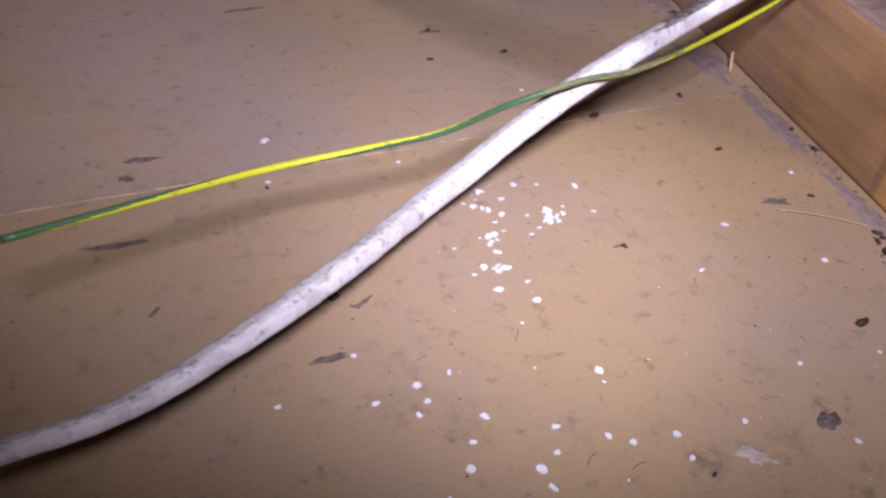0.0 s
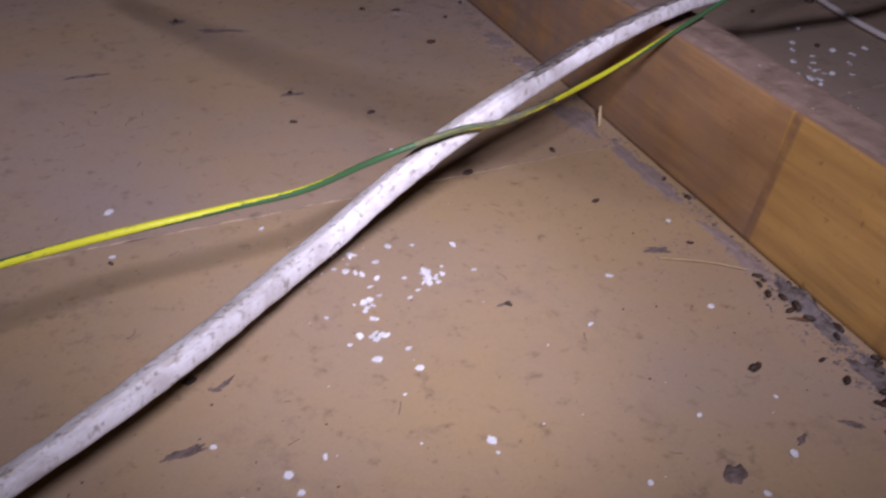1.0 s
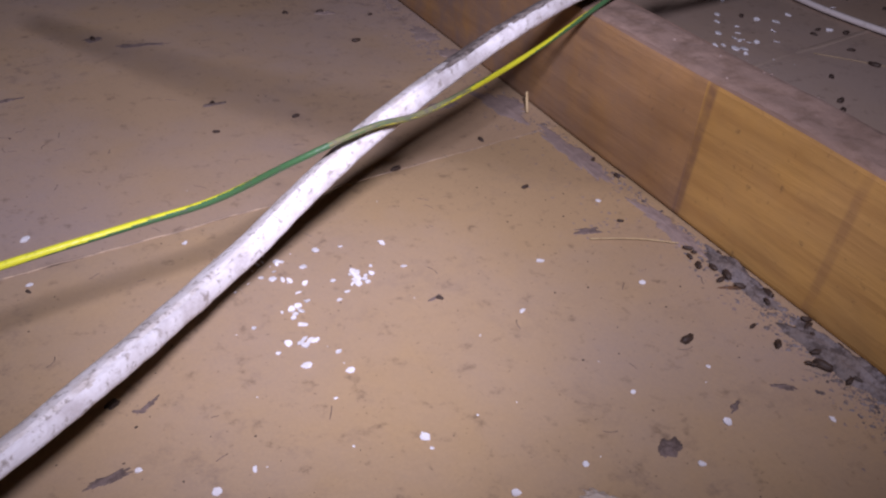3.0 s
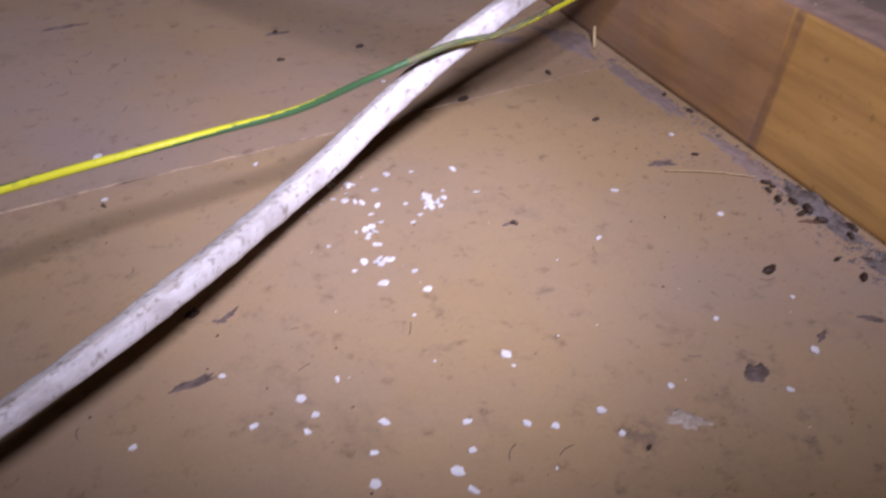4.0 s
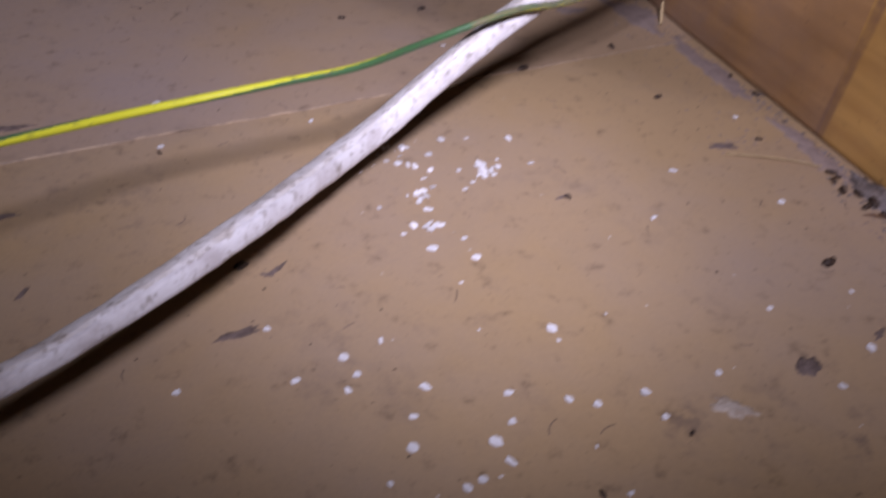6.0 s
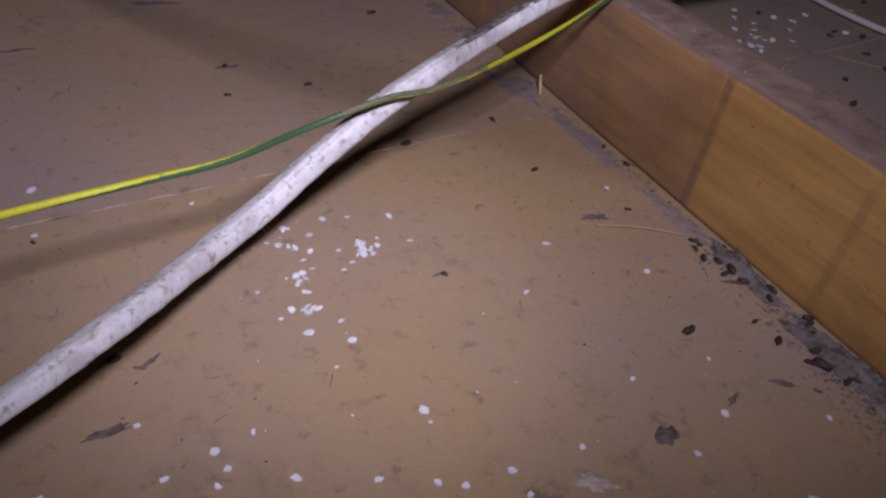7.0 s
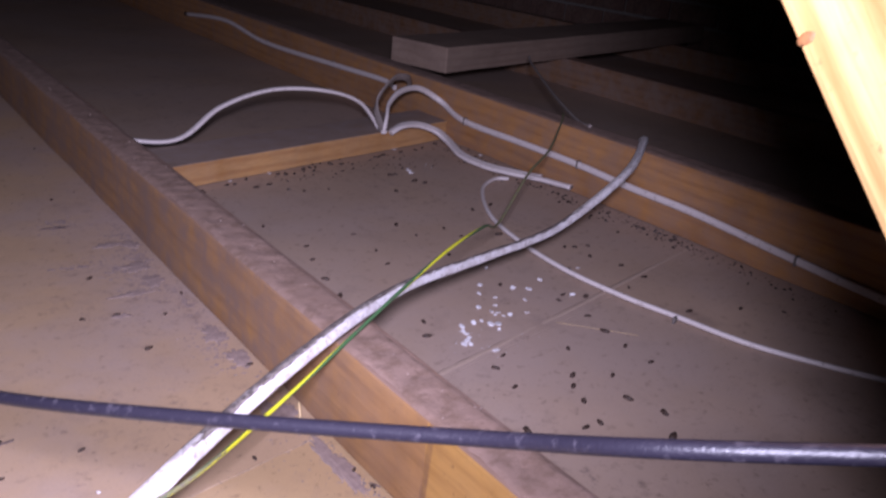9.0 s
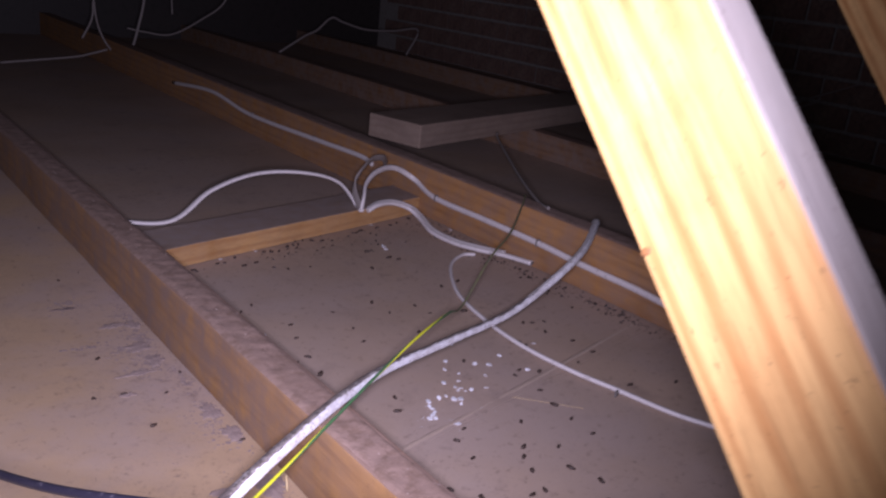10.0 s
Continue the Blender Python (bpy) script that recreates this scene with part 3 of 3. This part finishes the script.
strew("paint_flake", [(0.676, 0.635), (0.706, 0.613), (0.721, 0.603), (0.752, 0.617), (0.661, 0.617), (0.671, 0.601), (0.697, 0.581), (0.658, 0.586), (0.638, 0.59), (0.677, 0.557), (0.644, 0.576), (0.649, 0.57), (0.642, 0.567), (0.649, 0.562), (0.658, 0.562), (0.611, 0.564), (0.621, 0.564), (0.625, 0.553), (0.632, 0.549), (0.626, 0.541), (0.594, 0.561), (0.59, 0.554), (0.588, 0.547), (0.587, 0.54), (0.581, 0.536), (0.574, 0.532), (0.58, 0.529), (0.594, 0.508), (0.757, 0.57), (0.82, 0.623), (0.714, 0.67), (0.504, 0.803), (0.508, 0.801), (0.939, 1.192), (0.912, 1.162), (0.924, 1.173), (0.902, 1.155), (0.852, 1.035), (0.848, 1.024), (0.855, 1.044), (0.64, 1.096), (0.572, 1.08), (1.031, 1.076)], FLAKES, 1.6, "small white flake of paint on the far board", "paint flake", "far paint flakes", seed=4, flat=14)
strew("dropping", [(0.326, 0.462), (0.258, 0.442), (0.322, 0.398), (0.354, 0.347), (0.382, 0.415), (0.384, 0.392), (0.321, 0.249), (0.17, 0.522), (0.177, 0.565), (0.349, 0.714), (0.277, 0.735), (0.309, 0.731), (0.313, 0.654), (0.224, 0.53), (0.119, 0.706), (0.366, 1.327), (0.333, 1.082), (0.309, 0.824), (0.279, 0.735), (0.379, 0.753), (0.379, 0.588)], PELLETS, 0.88, "dark dried dropping lying on brown board", "dropping", "droppings near the cable", seed=5)
strew("dropping", [(0.596, 1.08), (0.594, 1.041), (0.617, 1.047), (0.65, 1.003), (0.723, 1.12), (0.739, 1.119), (0.781, 1.132), (0.851, 1.153), (0.812, 1.027), (0.873, 1.11), (0.906, 1.045), (0.775, 0.955), (0.514, 0.881), (0.537, 0.897), (0.627, 0.829), (0.699, 0.793), (0.554, 0.815), (0.624, 0.77), (0.614, 0.729), (0.541, 0.775), (0.503, 0.726), (0.51, 0.714), (0.528, 0.721), (0.519, 0.675), (0.696, 0.835), (0.748, 0.8), (0.84, 0.973), (0.83, 0.987), (0.752, 0.768), (0.698, 0.722), (0.831, 0.787), (0.871, 0.853), (0.832, 0.845), (0.803, 0.753), (0.982, 0.825), (0.996, 0.821)], PELLETS, 1.25, "dark dried dropping on the dusty board", "dropping", "droppings between the joists", seed=6)
strew("dropping", [(0.967, 0.693), (0.856, 0.683), (0.868, 0.677), (0.888, 0.673), (0.863, 0.645), (0.803, 0.636), (0.807, 0.625), (0.878, 0.606), (0.877, 0.568), (0.835, 0.555), (0.698, 0.625), (0.747, 0.574), (0.768, 0.559), (0.732, 0.565), (0.733, 0.522), (0.594, 0.497), (0.572, 0.482), (0.628, 0.438), (0.615, 0.424), (0.605, 0.401), (0.577, 0.371), (0.512, 0.417), (0.53, 0.391), (0.723, 0.487), (0.718, 0.455), (0.661, 0.478), (0.662, 0.42), (0.566, 0.448), (0.593, 0.37), (0.848, 0.478), (0.91, 0.455), (0.951, 0.426), (0.716, 0.42), (0.644, 0.385), (0.655, 0.353), (0.566, 0.588), (0.551, 0.561)], PELLETS, 1.2, "dark dried dropping on the dusty board", "dropping", "droppings between the joists", seed=8)
strew("dropping", [(0.522, 0.375), (0.632, 0.325)], PELLETS, 1.75, "large dark dropping on the dusty board", "dropping", "droppings between the joists", seed=9)


def crumbs(name, patches, mat, label, category, seed, lo, hi, thin=0.4, on_joist=None):
    """Loose crumbs in ragged patches: (x, y, spread x, spread y, how many)."""
    r = random.Random(seed)
    bm = bmesh.new()
    for cx, cy, sx, sy, n in patches:
        for _ in range(n):
            x, y = r.gauss(cx, sx), r.gauss(cy, sy)
            if on_joist:
                if not on_joist[0] + 0.003 < x < on_joist[1] - 0.003:
                    continue
            elif any(j - 0.003 < x < j + 0.048 for j in (J1, J2)) or (x > 0.43 and y > 1.04 + 0.2 * (x - 0.43) and y < 1.16 + 0.2 * (x - 0.43)):
                continue
            d = lo * (hi / lo) ** (r.random() ** 2)
            a, e = r.uniform(0, math.pi), r.uniform(0.3, 1.0)
            c, s = math.cos(a), math.sin(a)
            v = [bm.verts.new((x + c * p * d - s * q * d * e, y + s * p * d + c * q * d * e, z * d * thin - 0.00005 + (on_joist[2] - 0.00045 if on_joist else board_top(x, y))))
                 for p, q, z in ((1, 0, 0.3), (0.2, 0.9, 0.3), (-0.9, 0.5, 0.3), (-0.7, -0.7, 0.3), (0.4, -0.8, 0.3), (0.1 * r.random(), 0.2 * r.random(), 1.6))]
            for k in range(5):
                bm.faces.new((v[k], v[(k + 1) % 5], v[5]))
    return tagged(part(name, bm, mat), label, category, kind="stuff")


def mound(name, x, y, rx, ry, h, turn, mat, label, category, seed):
    """A low ragged heap or smear with a torn outline."""
    bm = bmesh.new()
    rings, n = 7, 44
    top = bm.verts.new((0, 0, h))
    rows = []
    for i in range(1, rings + 1):
        row = []
        for k in range(n):
            a = 2 * math.pi * k / n
            u = i / rings
            w = u * (1 + 0.55 * noise.noise(Vector((math.cos(a) * 1.6, math.sin(a) * 1.6, seed))) + (0.3 if h > 0.001 else 0.6) * noise.noise(Vector((math.cos(a) * 5, math.sin(a) * 5, seed + 9.0))))
            z = h * (1 - u * u) * (1 + 0.9 * noise.noise(Vector((w * math.cos(a) * 4, w * math.sin(a) * 4, seed + 3.0))))
            row.append(bm.verts.new((rx * w * math.cos(a), ry * w * math.sin(a), max(z, 0.0) if i < rings else -0.0015)))
        rows.append(row)
    for k in range(n):
        bm.faces.new((top, rows[0][k], rows[0][(k + 1) % n]))
        for i in range(rings - 1):
            bm.faces.new((rows[i][k], rows[i + 1][k], rows[i + 1][(k + 1) % n], rows[i][(k + 1) % n])).smooth = True
    bmesh.ops.recalc_face_normals(bm, faces=bm.faces)
    ob = tagged(part(name, bm, mat), label, category)
    ob.matrix_world = pose(x, y, board_top(x, y) + 0.0002, 0, 0, turn)
    return ob


strew("dropping", [(0.383, 0.262), (0.379, 0.228), (0.358, 0.23), (0.366, 0.211), (0.383, 0.217), (0.357, 0.245)], PELLETS, 0.95, "dark dropping half sunk in the dust beside the joist", "dropping", "droppings along the joist", 0.0008, 24, 8)
strew("dropping", [(0.178, 0.149), (0.169, 0.168), (0.21, 0.182), (0.054, 0.387), (0.228, 0.318), (0.086, 0.173)], PELLETS, 0.5, "tiny dark dropping on brown board", "dropping", "droppings near the cable", seed=25)
strew("paint_flake", [(0.1983, 0.3508), (0.1947, 0.35), (0.1971, 0.3462), (0.2046, 0.3475), (0.1978, 0.3492), (0.2019, 0.3469), (0.2001, 0.3441), (0.1967, 0.3457), (0.1933, 0.3425), (0.1553, 0.3323), (0.1604, 0.332), (0.1612, 0.329), (0.1607, 0.3337), (0.1636, 0.3305), (0.1596, 0.327), (0.1612, 0.3644), (0.158, 0.3743), (0.1553, 0.3734), (0.1641, 0.3701), (0.1646, 0.3726), (0.1637, 0.3083), (0.1579, 0.3072), (0.1565, 0.3089)], FLAKES, 0.72, "small white flake of paint heaped with others", "paint flake", "clustered paint flakes", 0.0004, 26, 22)
crumbs("dust_crumbs", [(0.378, 0.235, 0.007, 0.045, 900), (0.376, 0.19, 0.010, 0.025, 700), (0.383, 0.29, 0.0035, 0.03, 380), (0.384, 0.37, 0.003, 0.04, 200), (0.375, 0.50, 0.009, 0.03, 260)],
       M_LINT, "grey dust and crumbs gathered along the joist", "dust", 11, 0.0004, 0.0019, 0.3)
crumbs("dust_film", [(0.376, 0.22, 0.011, 0.05, 900), (0.368, 0.17, 0.014, 0.02, 420), (0.380, 0.33, 0.006, 0.05, 320), (0.36, 0.50, 0.014, 0.035, 340), (0.379, 0.43, 0.006, 0.035, 420), (0.36, 0.38, 0.016, 0.03, 200), (0.335, 0.345, 0.014, 0.006, 90)],
       M_LINT_SOFT, "pale film of dust by the foot of the joist", "dust", 17, 0.0004, 0.0016, 0.08)
crumbs("dust_crumbs", [(0.366, 0.62, 0.012, 0.03, 130), (0.362, 0.80, 0.014, 0.06, 320), (0.345, 0.82, 0.018, 0.03, 160), (0.375, 0.90, 0.010, 0.06, 160), (0.33, 0.99, 0.02, 0.02, 70)],
       M_LINT_SOFT, "grey lint gathered along the joist", "dust", 12, 0.0007, 0.0030, 0.10)
crumbs("dust_crumbs", [(0.70, 1.085, 0.16, 0.035, 150), (1.012, 0.75, 0.012, 0.20, 170), (1.0, 1.05, 0.018, 0.07, 130), (1.02, 0.62, 0.010, 0.08, 90)],
       M_PELLET, "dark crumbs and droppings swept against the timbers", "debris", 13, 0.0012, 0.0042, 0.6)
crumbs("board_specks", [(0.17, 0.32, 0.13, 0.14, 230), (0.05, 0.6, 0.2, 0.2, 100), (0.72, 0.7, 0.17, 0.22, 240), (0.32, 0.34, 0.035, 0.08, 110)],
       M_PELLET, "tiny dark specks scattered over the boards", "specks", 14, 0.0002, 0.0009, 0.5)
crumbs("paint_crumbs", [(0.15, 0.37, 0.012, 0.008, 26), (0.59, 0.53, 0.02, 0.02, 30), (0.16, 0.26, 0.1, 0.08, 30), (0.9, 1.05, 0.01, 0.01, 12)],
       M_CHIP, "tiny white crumbs of paint", "paint crumbs", 15, 0.0004, 0.0011, 0.3)


def dust_layer(x0, x1, top, y0, y1, step, deep, seed, label):
    """Settled dust on a timber: a lumpy blanket that thins out raggedly towards both upper edges."""
    bm = bmesh.new()
    ny, nx = int((y1 - y0) / step), 12
    rows = []
    for j in range(ny + 1):
        y = y0 + (y1 - y0) * j / ny
        row = []
        for i in range(nx + 1):
            u = i / nx
            x = x0 + 0.0012 + (x1 - x0 - 0.0024) * u
            lump = noise.noise(Vector((x * 60, y * 60, seed))) * 0.5 + noise.noise(Vector((x * 190, y * 190, seed + 5.0))) * 0.35 + 0.45
            rim = min(u, 1 - u) * 9 + 0.5 * noise.noise(Vector((x * 40, y * 22, seed + 2.0)))
            z = top + 0.0016 * min(max(rim, 0.0), 1.0) - 0.0008 + deep * max(lump, 0.0) * min(max(rim, 0.0), 1.0)
            row.append(bm.verts.new((x, y, z)))
        rows.append(row)
    for p, q in zip(rows, rows[1:]):
        for i in range(nx):
            bm.faces.new((p[i], p[i + 1], q[i + 1], q[i])).smooth = True
    bmesh.ops.recalc_face_normals(bm, faces=bm.faces)
    return tagged(part("dust_layer", bm, M_DUST), label, "dust", kind="stuff")


dust_layer(J1, J1 + 0.043, 0.081, 0.02, 2.4, 0.0035, 0.0020, 3.0, "pinkish grey dust settled thickly on the joist")
dust_layer(J2, J2 + 0.045, 0.098, 0.3, 2.6, 0.005, 0.0015, 8.0, "grey dust settled on the joist")
crumbs("joist_dust", [(J1 + 0.022, 0.3 + 0.12 * k, 0.012, 0.06, 26) for k in range(10)], M_LINT_BROWN, "brown-grey crumbs lying on the joist", "dust", 16, 0.0005, 0.0021, 0.5, (J1, J1 + 0.043, 0.0825))
heap = random.Random(21)
strew("dropping", [(heap.gauss(0.371, 0.008), heap.uniform(0.165, 0.31)) for _ in range(22)], PELLETS, 0.76, "dark dried dropping in the dust beside the joist", "dropping", "droppings along the joist", 0.0012, 22, 12)
strew("dropping", [(x, 1.040 + 0.22 * (x - 0.43) + heap.uniform(-0.012, 0.002)) for x in [heap.uniform(0.45, 1.0) for _ in range(26)]], PELLETS, 1.15, "dark dried dropping along the noggin", "dropping", "droppings along the noggin", 0.0, 23)
mound("dust_clump", 0.379, 0.205, 0.010, 0.040, 0.0045, 6, M_LINT, "grey clump of dust against the joist", "dust", 1.3)
mound("dust_clump", 0.381, 0.285, 0.007, 0.026, 0.0035, -4, M_LINT, "grey clump of dust in the corner of joist and board", "dust", 2.7)
mound("dirt_clod", 0.2705, 0.1985, 0.0062, 0.0050, 0.0012, 30, M_SMEAR, "small dark clod of dirt and fluff on the board", "dirt", 4.1)
mound("fluff", 0.231, 0.188, 0.0085, 0.0040, 0.0008, -35, M_PALE, "pale wisp of fluff on the board", "fluff", 5.2)
mound("dirt_smear", 0.0785, 0.2995, 0.0030, 0.0022, 0.0020, 35, M_PELLET, "curled dark shred on the brown board", "shred", 7.4)
for x, y, rx, ry, turn, seed in ((0.072, 0.262, 0.0085, 0.0021, 12, 1.2), (0.091, 0.2945, 0.0052, 0.0010, 38, 2.4), (0.087, 0.292, 0.0030, 0.0008, -20, 3.1), (-0.017, 0.402, 0.0040, 0.0032, 20, 4.4), (-0.009, 0.420, 0.0105, 0.0024, 4, 5.3),
                             (-0.018, 0.348, 0.0150, 0.0022, 6, 6.6), (0.001, 0.300, 0.0040, 0.0011, 60, 7.7), (0.177, 0.5635, 0.0075, 0.0022, 8, 8.9), (0.150, 0.686, 0.0180, 0.0035, -4, 9.5), (0.119, 0.706, 0.0070, 0.0060, 0, 10.6),
                             (0.050, 0.606, 0.0150, 0.0022, 14, 11.8), (0.331, 0.345, 0.0080, 0.0030, -12, 13.4), (0.341, 0.208, 0.0055, 0.0017, -35, 14.2), (0.312, 0.207, 0.0045, 0.0016, 25, 15.5), (0.010, 0.202, 0.0035, 0.0012, 62, 16.1),
                             (0.226, 0.319, 0.0045, 0.0010, 20, 17.9), (0.386, 0.394, 0.0052, 0.0012, -60, 18.3), (0.313, 0.982, 0.0160, 0.0040, 0, 19.4)):
    mound("dirt_smear", x, y, rx, ry, 0.0005, turn, M_SMEAR, "dark scrape of dirt on the brown board", "dirt", seed)
crumbs("dirt_specks", [(0.072, 0.262, 0.008, 0.002, 30), (0.09, 0.294, 0.005, 0.002, 20), (-0.015, 0.40, 0.006, 0.004, 30), (-0.015, 0.348, 0.014, 0.004, 60), (0.119, 0.706, 0.008, 0.007, 40), (0.335, 0.335, 0.010, 0.008, 60), (0.16, 0.34, 0.05, 0.04, 120)],
       M_SMEAR, "dark specks round the scrapes of dirt", "dirt", 31, 0.0002, 0.0006, 0.12)
crumbs("dirt_film", [(0.018, 0.205, 0.009, 0.007, 300), (0.004, 0.195, 0.008, 0.005, 150), (0.025, 0.211, 0.008, 0.004, 120), (0.202, 0.351, 0.009, 0.004, 260), (0.167, 0.367, 0.006, 0.004, 200), (0.045, 0.339, 0.018, 0.006, 150),
                     (0.075, 0.341, 0.012, 0.006, 110), (0.194, 0.573, 0.016, 0.004, 150), (0.243, 0.564, 0.012, 0.003, 90), (0.156, 0.508, 0.016, 0.004, 130), (0.088, 0.530, 0.008, 0.006, 110), (0.075, 0.189, 0.006, 0.002, 50), (0.17, 0.31, 0.02, 0.012, 140)],
       M_LINT_BROWN, "thin purplish film of dirt on the brown board", "dirt", 33, 0.0002, 0.0008, 0.05)
crumbs("lint_patch", [(0.369, 0.858, 0.006, 0.012, 170), (0.362, 0.795, 0.008, 0.010, 190), (0.345, 0.835, 0.007, 0.006, 110), (0.375, 0.655, 0.005, 0.012, 110), (0.318, 1.0, 0.012, 0.005, 120),
                       (0.376, 0.735, 0.005, 0.016, 150), (0.334, 0.775, 0.008, 0.004, 70), (0.300, 0.86, 0.010, 0.004, 70), (0.378, 0.93, 0.005, 0.02, 160), (0.376, 0.60, 0.005, 0.010, 90)],
       M_LINT_SOFT, "thin grey lint smeared on the board by the joist", "dust", 32, 0.0008, 0.0040, 0.07)
mound("bark_splinter", 0.153, 0.1595, 0.0105, 0.0019, 0.0016, -34, M_BARK, "brown splinter of bark lying on the board", "splinter", 11.2)
mound("bark_splinter", 0.370, 0.2735, 0.0075, 0.0009, 0.0011, -25, M_BARK, "thin brown twig near the joist", "twig", 12.2)


def straw(points, d, label):
    tagged(part("straw", sweep(spline(points, 6), d, d * 0.7, sides=6), M_STRAW), label, "straw")


straw([(0.326, 0.336, 0.0008), (0.340, 0.331, 0.0012), (0.355, 0.325, 0.0010), (0.370, 0.316, 0.0008)], 0.0009, "dry straw lying on the board by the joist")
straw([(0.377, 0.489, 0.0006), (0.379, 0.494, 0.006), (0.379, 0.496, 0.013)], 0.0022, "broken straw stub standing against the joist")
lip = sweep(spline([(-0.30, 0.466 + SLOPE * (-0.30 - J1), -0.0006), (0.0, 0.466 + SLOPE * (0.0 - J1), -0.0005), (0.2, 0.466 + SLOPE * (0.2 - J1), -0.0006), (0.386, 0.4655, -0.0005)], 24), 0.0012, 0.0010, sides=8, rough=0.0006)
tagged(part("board_seam", lip, M_TAPE), "pale raised paper edge along a board joint", "seam", kind="structure")

hair = random.Random(41)
fuzz = bmesh.new()
for _ in range(70):
    x, y, a, n = hair.uniform(0.02, 0.37), hair.uniform(0.16, 0.6), hair.uniform(0, 6.3), hair.uniform(0.0025, 0.008)
    bend, pts = hair.uniform(-1.5, 1.5), []
    for k in range(5):
        pts.append(Vector((x, y, board_top(x, y) + 0.00012)))
        x, y, a = x + n / 4 * math.cos(a), y + n / 4 * math.sin(a), a + bend / 4
    strand = sweep(pts, 0.00035, 0.0003, sides=4)
    hold = bpy.data.meshes.new("strand")
    strand.to_mesh(hold)
    strand.free()
    fuzz.from_mesh(hold)
    bpy.data.meshes.remove(hold)
tagged(part("board_fibres", fuzz, M_SMEAR), "short brown fibres and hairs stuck to the board", "fibres", kind="stuff")

scuff = sweep(spline([(x, y, board_top(x, y) - 0.00012) for x, y in [(0.44, 0.481), (0.514, 0.497), (0.692, 0.535), (0.956, 0.596), (1.03, 0.613)]], 24), 0.0060, 0.0005, sides=8, rough=0.00018)
tagged(part("board_seam", scuff, M_SCUFF), "pale scuffed line along a board joint", "seam", kind="structure")
straw([(x, y, board_top(x, y) + 0.0005) for x, y in [(0.691, 0.526), (0.72, 0.496), (0.749, 0.465)]], 0.0007, "long pale straw lying on the dusty board")
for x, y, rx, ry, turn, seed in ((0.377, 0.335, 0.0065, 0.030, 0, 21.3), (0.374, 0.425, 0.0085, 0.038, 2, 22.1), (0.368, 0.505, 0.013, 0.030, 8, 23.7), (0.353, 0.907, 0.015, 0.008, 10, 24.5), (0.375, 0.90, 0.009, 0.015, 0, 25.2), (0.361, 0.836, 0.016, 0.012, -10, 26.8),
                                 (0.366, 0.794, 0.012, 0.014, 0, 27.4), (0.337, 0.771, 0.022, 0.006, 4, 28.6), (0.312, 0.728, 0.008, 0.006, 0, 29.1), (0.373, 0.655, 0.011, 0.018, 0, 30.9), (0.376, 0.605, 0.010, 0.016, 0, 31.7), (0.325, 0.519, 0.010, 0.006, 0, 32.2)):
    mound("lint_smudge", x, y, rx, ry, 0.0006, turn, M_LINT_SOFT, "thin smudge of grey lint beside the joist", "lint", seed)

# ---- brick wall, brick by brick ----
bm = box((-0.012, -0.109, -0.036), (0.0, 0.109, 0.036), 0.003)
brick_mesh = mesh_of("brick", bm, M_BRICK)
for row in range(8):
    for col in range(19):
        ob = new("brick", brick_mesh)
        ob.parent = wall
        ob.matrix_world = pose(2.870 - rng.uniform(0, 0.003), -0.35 + col * 0.23 + (0.115 if row % 2 else 0), 0.04 + row * 0.084, rng.uniform(-0.5, 0.5), 0, rng.uniform(-0.5, 0.5))

# ---- cut end of the short cable ----
tip = spline(SHORT, 10)
cap = sweep([tip[-1] - (tip[-1] - tip[-2]).normalized() * 0.0004, tip[-1] + (tip[-1] - tip[-2]).normalized() * 0.0012], 0.0085, 0.0055, sides=12, power=2.6)
part("cut_end", cap, M_METAL, short, "dark cut end of the cable")
